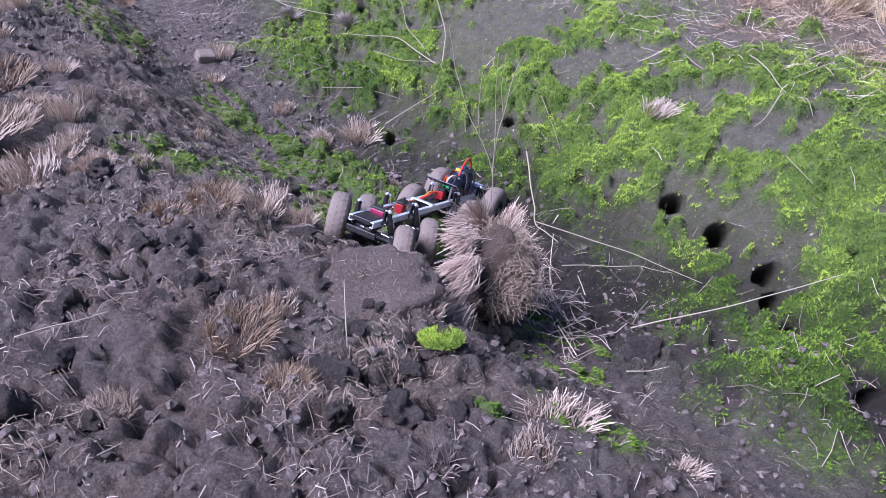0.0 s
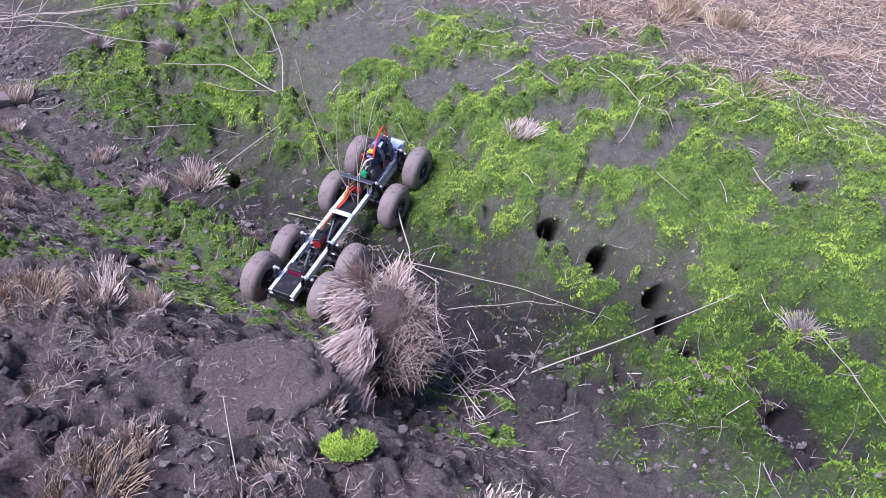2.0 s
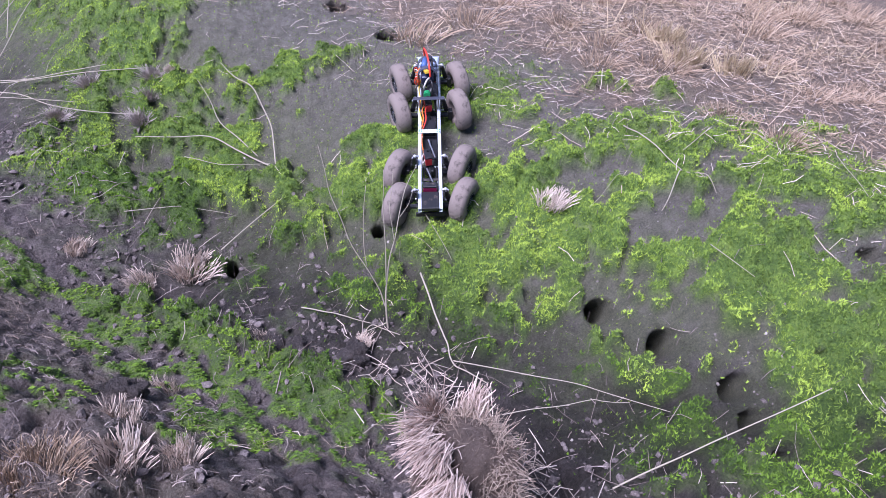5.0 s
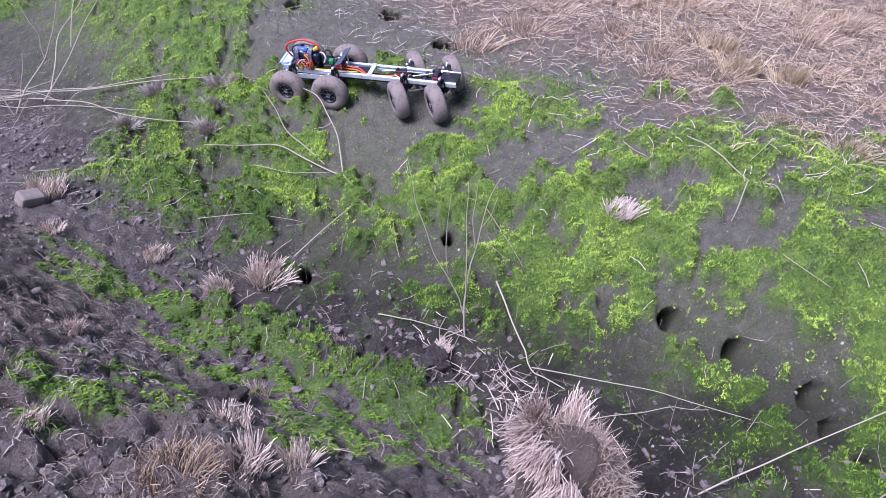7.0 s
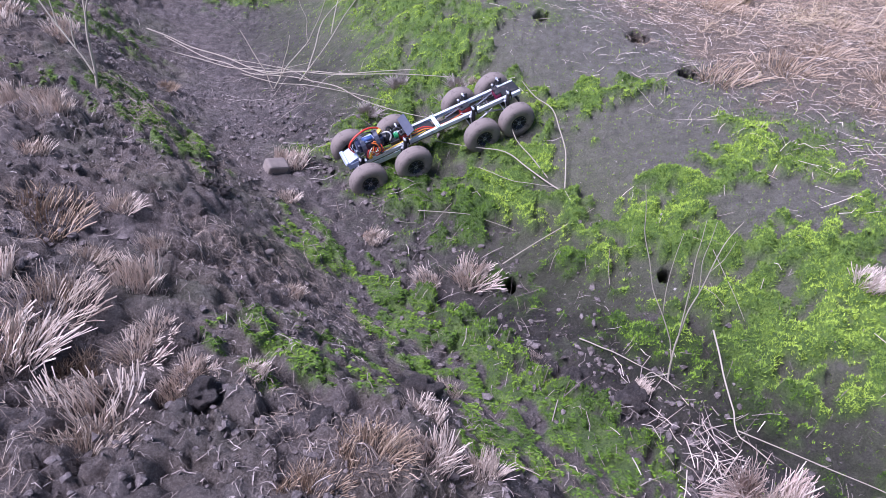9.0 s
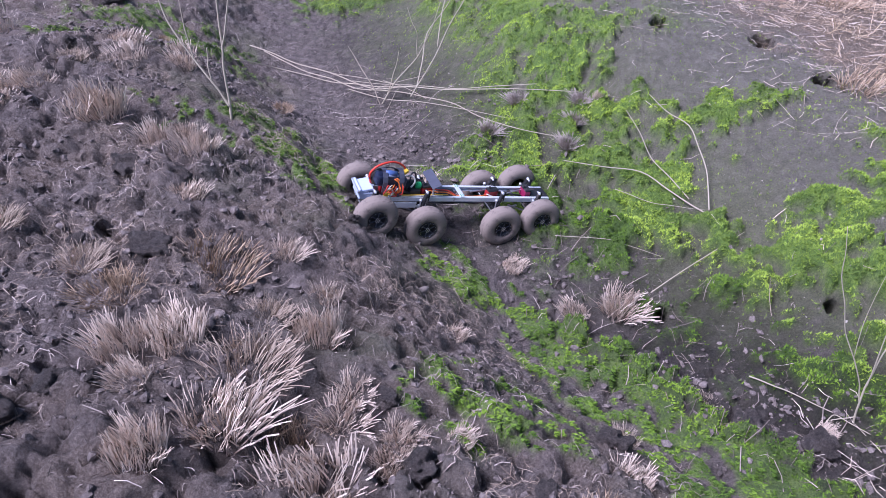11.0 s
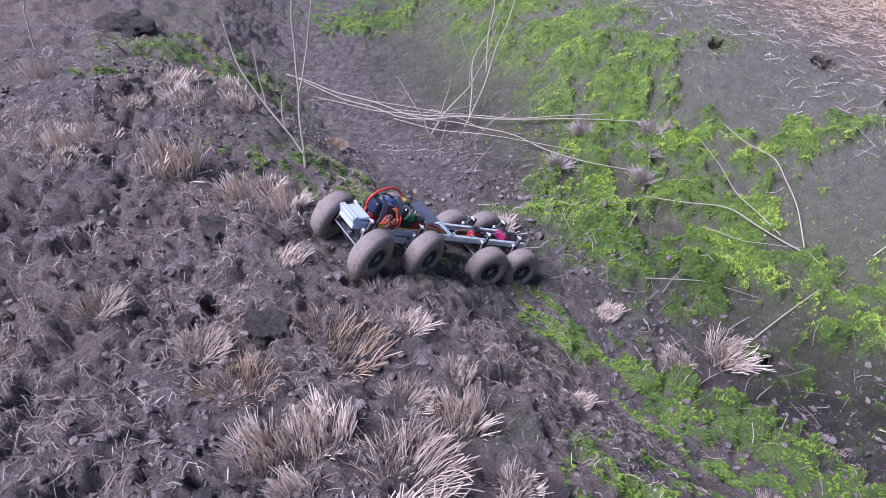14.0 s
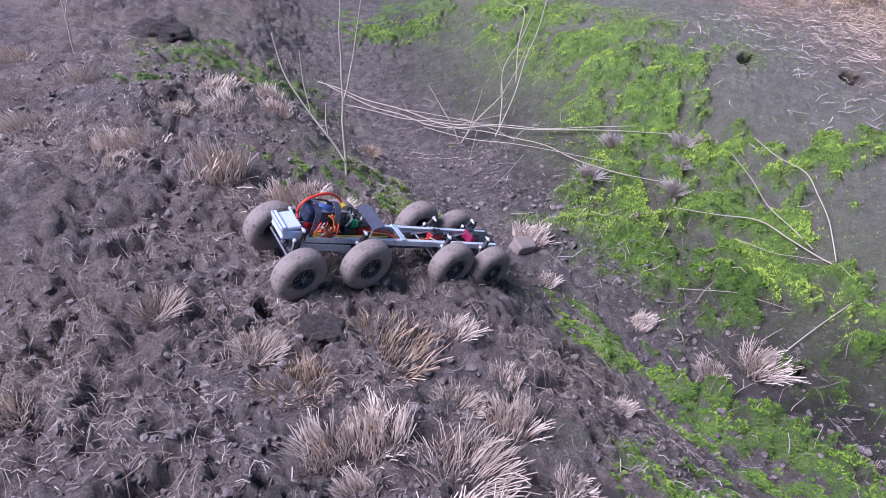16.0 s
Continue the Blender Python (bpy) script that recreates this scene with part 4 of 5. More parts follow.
stick([(1.26, 2.45), (1.10, 2.36)], 0.0030, 0.02)
stick([(0.35, 2.54), (0.40, 2.34)], 0.0018, 0.02)
stick([(0.98, 2.02), (0.99, 1.86)], 0.0020, 0.02)
stick([(0.94, 2.38), (0.77, 2.28)], 0.0014, 0.02)
stick([(1.07, 1.42), (1.05, 1.26), (1.03, 1.1)], 0.0020, 0.03, "thin dry stem with a pale seed head")
stick([(1.51, 2.20), (1.37, 1.95)], 0.0020, 0.03)
stick([(-0.02, 2.36), (0.06, 2.31), (0.14, 2.23)], 0.0035, 0.012, "bent brown root in the ditch")
stick([(-0.15, 1.08), (-0.17, 1.22)], 0.0025, [0.01, 0.08], "cut stalk sticking out of the soil")
stick([(-0.68, 1.05), (-0.55, 1.12)], 0.0022, 0.02)
stick([(0.05, 2.15), (0.14, 2.22), (0.20, 2.16)], 0.003, 0.01)


def branch_thing(name, label, limbs, category="shrub", thin=0.62):
    """limbs: lists of (x, y, z, r) in the world, the first the main stem."""
    top = empty(name, limbs[0][0][:3])
    jolt = random.Random(len(limbs) + int(abs(limbs[0][0][0]) * 100))
    for k, limb in enumerate(limbs):
        bent = [limb[0]]
        for p, q in zip(limb, limb[1:]):
            w = 0.03 * math.dist(p[:3], q[:3])
            bent += [tuple((a + b) / 2 + (jolt.uniform(-w, w) if n < 3 else 0) for n, (a, b) in enumerate(zip(p, q))), q]
        limb = [(*p[:3], p[3] * thin) for p in bent]
        ob = smooth(part("stem" if k == 0 else "branch", tube([p[:3] for p in limb], [p[3] for p in limb], 6), M_TWIG, top))
        ob.matrix_parent_inverse = Matrix.Translation(limbs[0][0][:3]).inverted()
    return tagged(top, label, category)


def standing(base, limbs):
    """Limbs given as (right, up, r) in metres from the base, in the upright plane that faces along the ditch."""
    bx, by = base
    z = surf(bx, by) - 0.01
    rx, ry = math.cos(radians(-12)), math.sin(radians(-12))
    return [[(bx + rx * a + 0.12 * ry * h, by + ry * a + 0.10 * h, z + h, r) for a, h, r in limb] for limb in limbs]


branch_thing("dry_shrub", "leafless pale shrub growing at the ditch foot", standing((0.18, 2.20), [
    [(0, 0, 0.0045), (-0.004, 0.07, 0.004), (0.0, 0.16, 0.0034), (0.022, 0.28, 0.0024), (0.045, 0.40, 0.0018), (0.075, 0.47, 0.001)],
    [(-0.004, 0.07, 0.0032), (-0.02, 0.13, 0.0026), (-0.085, 0.26, 0.0022), (-0.13, 0.40, 0.0018), (-0.15, 0.52, 0.001)],
    [(-0.002, 0.12, 0.0026), (-0.002, 0.24, 0.0022), (-0.006, 0.36, 0.0016), (-0.003, 0.46, 0.0009)],
    [(-0.05, 0.20, 0.0018), (-0.055, 0.30, 0.0014), (-0.045, 0.42, 0.0008)],
    [(0.02, 0.27, 0.0018), (0.01, 0.36, 0.0014), (0.02, 0.46, 0.0008)],
    [(0.0, 0.03, 0.0024), (-0.03, 0.015, 0.002), (-0.06, 0.0, 0.0014)],
    [(0.03, 0.33, 0.0014), (0.055, 0.37, 0.001), (0.07, 0.42, 0.0007)],
]))
branch_thing("dry_shrub", "forked pale sapling on the bank edge", standing((-1.53, 3.13), [
    [(0, 0, 0.0081), (0.0, 0.12, 0.0070), (0.004, 0.24, 0.0059), (0.006, 0.38, 0.0049), (0.012, 0.52, 0.0035), (0.012, 0.66, 0.0022)],
    [(0.0, 0.05, 0.0062), (-0.03, 0.10, 0.0054), (-0.10, 0.19, 0.0049), (-0.17, 0.30, 0.0041), (-0.20, 0.42, 0.0030)],
    [(0.004, 0.24, 0.0049), (0.03, 0.33, 0.0041), (0.05, 0.42, 0.0032), (0.075, 0.55, 0.0019)],
    [(-0.05, 0.12, 0.0041), (-0.055, 0.17, 0.0035), (-0.05, 0.23, 0.0024)],
    [(-0.10, 0.19, 0.0035), (-0.115, 0.28, 0.0027), (-0.12, 0.38, 0.0016)],
]))
branch_thing("dry_shrub", "small pale shrub rising over fallen branches", standing((-1.14, 4.02), [
    [(0, 0, 0.006), (0.07, 0.12, 0.005), (0.17, 0.24, 0.004), (0.23, 0.36, 0.003), (0.27, 0.48, 0.0018)],
    [(0, 0, 0.005), (-0.03, 0.08, 0.004), (-0.09, 0.17, 0.003), (-0.14, 0.25, 0.0018)],
    [(0.02, 0.03, 0.004), (0.06, 0.15, 0.003), (0.09, 0.26, 0.0018)],
    [(0.17, 0.24, 0.003), (0.17, 0.34, 0.0022), (0.13, 0.44, 0.0014)],
]))
branch_thing("dry_shrub", "thin forked sapling far up the bank", standing((-2.74, 4.07), [
    [(0, 0, 0.006), (0.0, 0.12, 0.005), (-0.01, 0.26, 0.004), (-0.03, 0.42, 0.003)], [(0, 0.16, 0.004), (0.05, 0.28, 0.003), (0.07, 0.4, 0.002)],
]))


def lying(limbs):
    return [[(x, y, surf(x, y) + up, r) for x, y, up, r in limb] for limb in limbs]


branch_thing("fallen_branch", "bundle of pale fallen branches across the ditch", lying([
    [(-1.80, 4.39, 0.10, 0.0045), (-1.57, 4.30, 0.12, 0.0045), (-1.18, 4.05, 0.07, 0.004), (-0.85, 3.88, 0.04, 0.0034), (-0.35, 3.60, 0.03, 0.002)],
    [(-1.82, 4.19, 0.03, 0.0034), (-1.66, 4.36, 0.04, 0.0036), (-1.40, 4.27, 0.05, 0.004), (-1.14, 4.10, 0.05, 0.0038), (-0.81, 3.86, 0.04, 0.003), (-0.50, 3.68, 0.03, 0.002)],
    [(-1.78, 4.56, 0.04, 0.0040), (-1.54, 4.41, 0.05, 0.004), (-1.27, 4.17, 0.05, 0.004), (-1.04, 3.98, 0.05, 0.0036), (-0.82, 3.74, 0.04, 0.003), (-0.60, 3.48, 0.03, 0.0026), (-0.39, 3.38, 0.02, 0.002)],
    [(-1.41, 4.34, 0.07, 0.0026), (-1.04, 4.02, 0.06, 0.002)],
    [(-1.20, 4.08, 0.05, 0.0026), (-0.95, 4.03, 0.07, 0.0016)],
    [(-1.14, 4.15, 0.06, 0.0028), (-0.93, 3.82, 0.05, 0.0018)],
    [(-1.29, 4.20, 0.07, 0.0024), (-1.0, 4.02, 0.05, 0.0016)],
    [(-1.07, 4.00, 0.05, 0.002), (-1.11, 3.78, 0.02, 0.0012)],
    [(-1.30, 4.12, 0.07, 0.003), (-0.95, 3.78, 0.06, 0.0026), (-0.62, 3.56, 0.03, 0.0016)],
    [(-0.90, 3.70, 0.05, 0.002), (-0.98, 3.56, 0.04, 0.0016), (-1.04, 3.50, 0.02, 0.001)],
]), "branch")
branch_thing("fallen_branch", "forked pale twig lying on the mossy slope", lying([
    [(0.06, 2.92, 0.012, 0.0044), (-0.04, 3.02, 0.02, 0.004), (-0.18, 3.16, 0.02, 0.003), (-0.42, 3.29, 0.015, 0.002)],
    [(0.01, 2.98, 0.02, 0.004), (0.02, 3.12, 0.04, 0.0034), (-0.02, 3.27, 0.04, 0.003), (-0.10, 3.53, 0.03, 0.002)],
    [(-0.04, 3.04, 0.02, 0.003), (-0.14, 3.21, 0.03, 0.0024), (-0.19, 3.47, 0.03, 0.0016)],
]), "branch")
branch_thing("fallen_branch", "crossed grey branches on the far slope", lying([
    [(-1.0, 3.9, 0.05, 0.0045), (-0.85, 4.35, 0.12, 0.004), (-0.72, 4.75, 0.2, 0.003)],
    [(-0.98, 3.95, 0.05, 0.005), (-0.95, 4.3, 0.15, 0.004), (-0.80, 4.6, 0.2, 0.002)],
    [(-0.9, 4.2, 0.1, 0.004), (-0.85, 4.55, 0.25, 0.003), (-0.95, 4.8, 0.3, 0.002)],
]), "branch")
for x, y in ((-0.57, 3.66), (-0.34, 3.57), (-0.36, 3.49), (-0.40, 3.37), (-0.68, 3.51), (1.07, 1.43)):
    ob = new("seed_head", tuft_mesh("seed_head", int(abs(x) * 100), 320, 0.034, 0.045, 1.8, M_FLUFF, (0, -0.2), 0.0007))
    ob.location = (x, y, surf(x, y) + 0.01)
    tagged(ob, "fluffy greyish seed head on a dry twig", "seed head", "seed heads")

# ---- the model truck: x ahead, y to its left, z up, origin between the axles at hub height ----
AXLES = (0.298, 0.1286, -0.1365, -0.274)
TYRE_R, TYRE_Y = 0.069, 0.097
truck = empty("model_truck")
tagged(truck, "eight-wheeled remote control crawler with bare aluminium frame, muddy tyres", "model truck")


def lathe(profile, sides, bm=None):
    """Turns (radius, y) pairs round the y axis."""
    out = bm or bmesh.new()
    rings = [[out.verts.new((r * math.cos(t), y, r * math.sin(t))) for t in (2 * math.pi * k / sides for k in range(sides))] for r, y in profile]
    for a, b in zip(rings, rings[1:]):
        for k in range(sides):
            out.faces.new((a[k], a[(k + 1) % sides], b[(k + 1) % sides], b[k]))
    return out


def tyre_bmesh():
    w = 0.0225
    bm = lathe([(0.028, -0.019), (0.034, -0.0245), (0.046, -w - 0.003), (0.056, -w - 0.001), (0.0625, -0.0190), (0.0662, -0.0125), (0.0678, 0.0),
                (0.0662, 0.0125), (0.0625, 0.0190), (0.056, w + 0.001), (0.046, w + 0.003), (0.034, 0.0245), (0.028, 0.019), (0.027, 0.0), (0.028, -0.019)], 40)
    for f in bm.faces:
        f.smooth = True
    for k in range(26):
        a = 2 * math.pi * k / 26
        for y, da, sy in ((-0.0130, 0.0, 0.008), (0.0130, math.pi / 26, 0.008), (-0.004, math.pi / 26, 0.008), (0.005, 0.0, 0.008)):
            m = Matrix.Rotation(-(a + da), 4, "Y") @ Matrix.Translation((0.0646 if abs(y) > 0.01 else 0.0671, y, 0)) @ Matrix.Rotation(radians(18 if y > 0 else -18), 4, "X") @ Matrix.Diagonal((0.0008, sy * 0.9, 0.0070, 1))
            bmesh.ops.create_cube(bm, size=1, matrix=m)
    return bm


def rim_bmesh(side):
    s = side
    bm = lathe([(0.0285, -0.019 * s), (0.029, 0.021 * s), (0.027, 0.0235 * s), (0.0245, 0.0225 * s), (0.024, 0.012 * s), (0.010, 0.009 * s), (0.010, 0.017 * s), (0.006, 0.020 * s), (0.0005, 0.020 * s)], 28)
    for f in bm.faces:
        f.smooth = True
    return bm


def spokes_bmesh(side):
    bm = bmesh.new()
    for k in range(6):
        m = Matrix.Rotation(k * math.pi / 3, 4, "Y") @ Matrix.Translation((0.0165, 0.0180 * side, 0)) @ Matrix.Diagonal((0.015, 0.0024, 0.0030, 1))
        bmesh.ops.create_cube(bm, size=1, matrix=m)
    return bm


def hub_bars_bmesh(side):
    bm = bmesh.new()
    for off, long in ((-0.0055, 0.013), (0.0, 0.018), (0.0055, 0.013)):
        box(0.0016, 0.0016, long, (off, 0.0212 * side, 0), 0.0004, (0, 14, 0), bm)
    return bm


wheels = []
for n, ax in enumerate(AXLES):
    for side in (1, -1):
        w = empty("wheel", (ax, TYRE_Y * side, 0))
        w.parent = truck
        if n == 0 and side == 1:
            tyre = part("tyre", tyre_bmesh(), M_TYRE, w, "knobbly tyre caked with brown mud")
            tyre_data = tyre.data
        else:
            tyre = new("tyre", tyre_data)
            tyre.parent = w
            tyre["label"] = "knobbly tyre caked with brown mud"
        part("rim", rim_bmesh(side), M_BLACK, w, "black beadlock rim")
        part("spokes", spokes_bmesh(side), M_PLATE, w, "dark metal spokes")
        part("hub_bars", hub_bars_bmesh(side), M_SPOKE, w, "bright bars on the hub")
        ring = bmesh.new()
        for k in range(12):
            a = k * math.pi / 6
            rod((0.0262 * math.cos(a), 0.0225 * side, 0.0262 * math.sin(a)), (0.0262 * math.cos(a), 0.0242 * side, 0.0262 * math.sin(a)), 0.0011, 6, ring)
        part("rim_bolts", ring, M_STEEL, w, "small steel ring bolts")
        wheels.append((w, n, side))
    part("axle", rod((ax, -0.068, 0), (ax, 0.068, 0), 0.0085, 12), M_BLACK, truck, "black axle tube")
    bm = ball((ax, 0.0, 0.002), 0.019)
    box(0.03, 0.026, 0.03, (ax, 0, 0.004), 0.005, bm=bm)
    part("differential", bm, M_BLACK, truck)
    for side in (1, -1):
        # knuckle, shock absorber and the links of each wheel
        part("knuckle", box(0.022, 0.014, 0.034, (ax, 0.068 * side, 0.002), 0.003), M_BLACK, truck)
        top, foot = Vector((ax - 0.004, 0.044 * side, 0.069)), Vector((ax + 0.012, 0.056 * side, 0.006))
        shock = part("shock_absorber", rod(foot.lerp(top, 0.30), top, 0.0064, 12), M_BLACK, truck, "small black shock absorber")
        bm = rod(foot, foot.lerp(top, 0.4), 0.002, 8)
        for k in range(7):
            p = foot.lerp(top, 0.08 + 0.06 * k)
            rod(p, p + (top - foot).normalized() * 0.002, 0.0076, 12, bm)
        part("spring", bm, M_BLACK, shock)
        bm = ball(top + Vector((0, 0, 0.004)), 0.0052)
        rod(top + Vector((0, -0.012 * side, 0.003)), top + Vector((0, 0.006 * side, 0.003)), 0.003, 8, bm)
        smooth(part("shock_cap", bm, M_CHROME, shock, "shiny ball cap"))
        part("shock_tower", box(0.014, 0.004, 0.036, (ax - 0.012, 0.0385 * side, 0.056), 0.0012), M_BLACK, truck)
        bracket = part("bracket", box(0.026, 0.005, 0.015, (ax - 0.002, 0.0385 * side, 0.041), 0.0012), M_STEEL, truck, "steel bracket on the rail")
        for dx in (-0.008, 0.008):
            part("bolt", rod((ax - 0.002 + dx, 0.040 * side, 0.041), (ax - 0.002 + dx, 0.0435 * side, 0.041), 0.0021, 8), M_CHROME, bracket)
        smooth(part("link_end", ball((ax + 0.014, 0.050 * side, 0.048), 0.0052), M_CHROME, truck, "shiny ball joint"))
        part("link", rod((ax + 0.014, 0.050 * side, 0.048), (ax + 0.016, 0.060 * side, 0.010), 0.0022, 8), M_STEEL, truck)
        inward = -0.085 if ax in (AXLES[0], AXLES[2]) else 0.085
        part("link", rod((ax, 0.030 * side, -0.012), (ax + inward, 0.022 * side, 0.012), 0.0032, 8), M_STEEL, truck)
        part("link", rod((ax, 0.020 * side, 0.020), (ax + inward, 0.018 * side, 0.030), 0.0028, 8), M_BLACK, truck)
    part("steering_rod", rod((ax + 0.018, -0.062, 0.004), (ax + 0.018, 0.062, 0.004), 0.0024, 8), M_STEEL, truck)

# frame rails, U-shaped channels
for side in (1, -1):
    bm = box(0.628, 0.010, 0.0026, (-0.016, 0.0303 * side, 0.0473), 0.0006)
    box(0.628, 0.0024, 0.0125, (-0.016, 0.0342 * side, 0.0405), 0.0006, bm=bm)
    box(0.628, 0.010, 0.0024, (-0.016, 0.0303 * side, 0.0345), 0.0006, bm=bm)
    part("frame_rail", bm, M_RAIL, truck, "bare aluminium frame rail")
    part("side_plate", box(0.135, 0.002, 0.020, (0.215, 0.037 * side, 0.021), 0.001), M_RAIL, truck)
    part("skid_tab", box(0.03, 0.002, 0.020, (0.13, 0.037 * side, 0.018), 0.001, (0, 28, 0)), M_RAIL, truck)
cross = part("crossmember", box(0.016, 0.070, 0.003, (-0.007, 0, 0.0505), 0.001), M_RAIL, truck, "flat riveted cross plate")
for sx in (-1, 1):
    for y in (-0.031, -0.024, 0.024, 0.031):
        part("rivet", rod((-0.007 + 0.004 * sx, y, 0.0516), (-0.007 + 0.004 * sx, y, 0.0531), 0.0016, 6), M_GREEN if y else M_STEEL, cross)
part("crossmember", box(0.010, 0.056, 0.004, (-0.205, 0, 0.038), 0.001), M_BLACK, truck)
part("crossmember", box(0.012, 0.056, 0.014, (0.205, 0, 0.038), 0.001), M_BLACK, truck)
part("rear_tray", box(0.066, 0.051, 0.012, (-0.298, 0, 0.045), 0.002), M_BLACK, truck, "black rear servo tray")
part("rear_bumper", box(0.006, 0.085, 0.016, (-0.318, 0, 0.012), 0.002), M_BLACK, truck)
part("skid_plate", box(0.20, 0.044, 0.003, (0.0, 0, 0.018), 0.001), M_BLACK, truck)
part("drive_shaft", rod((-0.26, 0, 0.012), (-0.02, 0, 0.026), 0.0042, 10), M_BLACK, truck)
part("drive_shaft", rod((0.02, 0, 0.026), (0.28, 0, 0.010), 0.0042, 10), M_BLACK, truck)
part("gearbox", box(0.05, 0.04, 0.034, (0.03, 0, 0.028), 0.004), M_BLACK, truck)
part("link", rod((-0.24, -0.012, 0.050), (-0.165, 0.010, 0.046), 0.0022, 8), M_STEEL, truck)
part("link", rod((-0.12, -0.016, 0.046), (-0.045, 0.004, 0.050), 0.0022, 8), M_STEEL, truck)


def servo(x, y, z, mat, turn, label):
    body = part("servo", box(0.040, 0.020, 0.026, (x, y, z), 0.002, (0, 0, turn)), mat, truck, label)
    part("servo_top", box(0.040, 0.021, 0.007, (x, y, z + 0.016), 0.0015, (0, 0, turn)), M_BLACK, body)
    part("servo_horn", rod((x + 0.010, y, z + 0.019), (x + 0.010, y, z + 0.026), 0.004, 10), M_BLACK, body)


servo(-0.252, 0.0, 0.048, M_PINK, 90, "magenta steering servo")
servo(-0.122, 0.006, 0.046, M_RED, 10, "red steering servo")
servo(0.112, 0.004, 0.056, M_RED, 12, "red motor controller")
servo(0.240, -0.012, 0.050, M_RED, 0, "red steering servo")

# electronics at the front
smooth(part("motor", rod((0.150, -0.012, 0.062), (0.196, -0.012, 0.062), 0.018, 20), M_BLACK, truck, "black motor can"))
battery = part("battery", box(0.098, 0.040, 0.036, (0.238, 0.004, 0.092), 0.007, (0, -6, 0)), M_BLUE, truck, "blue wrapped battery pack")
for x in (0.212, 0.264):
    bm = bmesh.new()
    for k in range(9):
        a, b = math.pi * k / 9, math.pi * (k + 1) / 9
        p = Vector((x, 0.004 + 0.032 * math.cos(a), 0.086 + 0.042 * math.sin(a)))
        q = Vector((x, 0.004 + 0.032 * math.cos(b), 0.086 + 0.042 * math.sin(b)))
        mid, d = (p + q) / 2, q - p
        box(0.015, d.length * 1.1, 0.002, mid, 0, (math.degrees(math.atan2(d.z, d.y)), 0, 0), bm)
    box(0.015, 0.002, 0.034, (x, 0.036, 0.067), 0, bm=bm)
    box(0.015, 0.002, 0.034, (x, -0.028, 0.067), 0, bm=bm)
    part("battery_strap", bm, M_PLATE, battery, "dark strap over the battery")
bm = box(0.046, 0.068, 0.024, (0.314, 0, 0.050), 0.003)
box(0.044, 0.064, 0.010, (0.316, 0, 0.068), 0.003, (0, 14, 0), bm)
box(0.014, 0.070, 0.022, (0.336, 0, 0.062), 0.003, (0, 26, 0), bm)
part("front_bumper", bm, M_BUMPER, truck, "pale blue folded front cover")
part("bumper_pin", rod((0.342, -0.036, 0.068), (0.342, 0.040, 0.068), 0.0035, 8), M_STEEL, truck)
part("front_plate", box(0.003, 0.070, 0.030, (0.300, 0, 0.020), 0.001), M_BLACK, truck)
plate = part("top_plate", box(0.032, 0.098, 0.0028, (0.098, 0, 0.094), 0.001, (0, 26, 0)), M_PLATE, truck, "dark grey tilted plate")
for y in (-0.03, 0.03):
    part("post", rod((0.098, y, 0.048), (0.098, y, 0.091), 0.003, 8), M_STEEL, plate)
    part("screw", rod((0.094, y * 1.2, 0.0935), (0.0935, y * 1.2, 0.0955), 0.0024, 8), M_STEEL, plate)


def wire(points, r, mat, label=""):
    return smooth(part("wire", tube(points, [r] * len(points), 6, per=5), mat, truck, label))


wire([(0.300, 0.008, 0.082), (0.310, 0.014, 0.118), (0.288, 0.012, 0.144), (0.240, 0.002, 0.152), (0.200, -0.004, 0.134), (0.186, -0.006, 0.108)], 0.0034, M_WIRE_R, "thick red battery lead")
wire([(0.298, -0.002, 0.080), (0.300, -0.006, 0.104), (0.278, -0.010, 0.120), (0.236, -0.012, 0.124), (0.206, -0.012, 0.110)], 0.0026, M_BLACK)
wire([(0.195, -0.004, 0.100), (0.170, 0.006, 0.106), (0.160, 0.014, 0.092), (0.170, 0.016, 0.072)], 0.0030, M_WIRE_W)
wire([(0.235, 0.028, 0.108), (0.222, 0.034, 0.100), (0.216, 0.036, 0.080), (0.222, 0.034, 0.062)], 0.0024, M_WIRE_O)
wire([(0.228, 0.026, 0.110), (0.210, 0.033, 0.098), (0.206, 0.036, 0.076), (0.210, 0.032, 0.060)], 0.0024, M_WIRE_O)
wire([(0.255, 0.032, 0.072), (0.245, 0.040, 0.082), (0.236, 0.040, 0.068), (0.240, 0.038, 0.056)], 0.0022, M_WIRE_W)
wire([(0.250, 0.034, 0.062), (0.232, 0.041, 0.072), (0.222, 0.040, 0.058), (0.236, 0.036, 0.052)], 0.0020, M_WIRE_R)
wire([(0.245, 0.030, 0.052), (0.20, 0.036, 0.052), (0.15, 0.030, 0.050), (0.10, 0.034, 0.054), (0.06, 0.026, 0.050)], 0.0018, M_WIRE_W)
wire([(0.245, 0.026, 0.053), (0.19, 0.033, 0.055), (0.14, 0.027, 0.052), (0.09, 0.031, 0.056), (0.04, 0.022, 0.050)], 0.0018, M_YELLOW)
wire([(0.11, 0.014, 0.060), (0.08, 0.022, 0.060), (0.045, 0.018, 0.056), (0.015, 0.024, 0.048)], 0.0022, M_WIRE_O)
wire([(0.11, 0.004, 0.062), (0.075, 0.012, 0.062), (0.04, 0.010, 0.058), (0.01, 0.020, 0.046)], 0.0022, M_WIRE_R)
wire([(0.01, 0.022, 0.047), (-0.05, 0.024, 0.046), (-0.10, 0.018, 0.048)], 0.0018, M_WIRE_O)
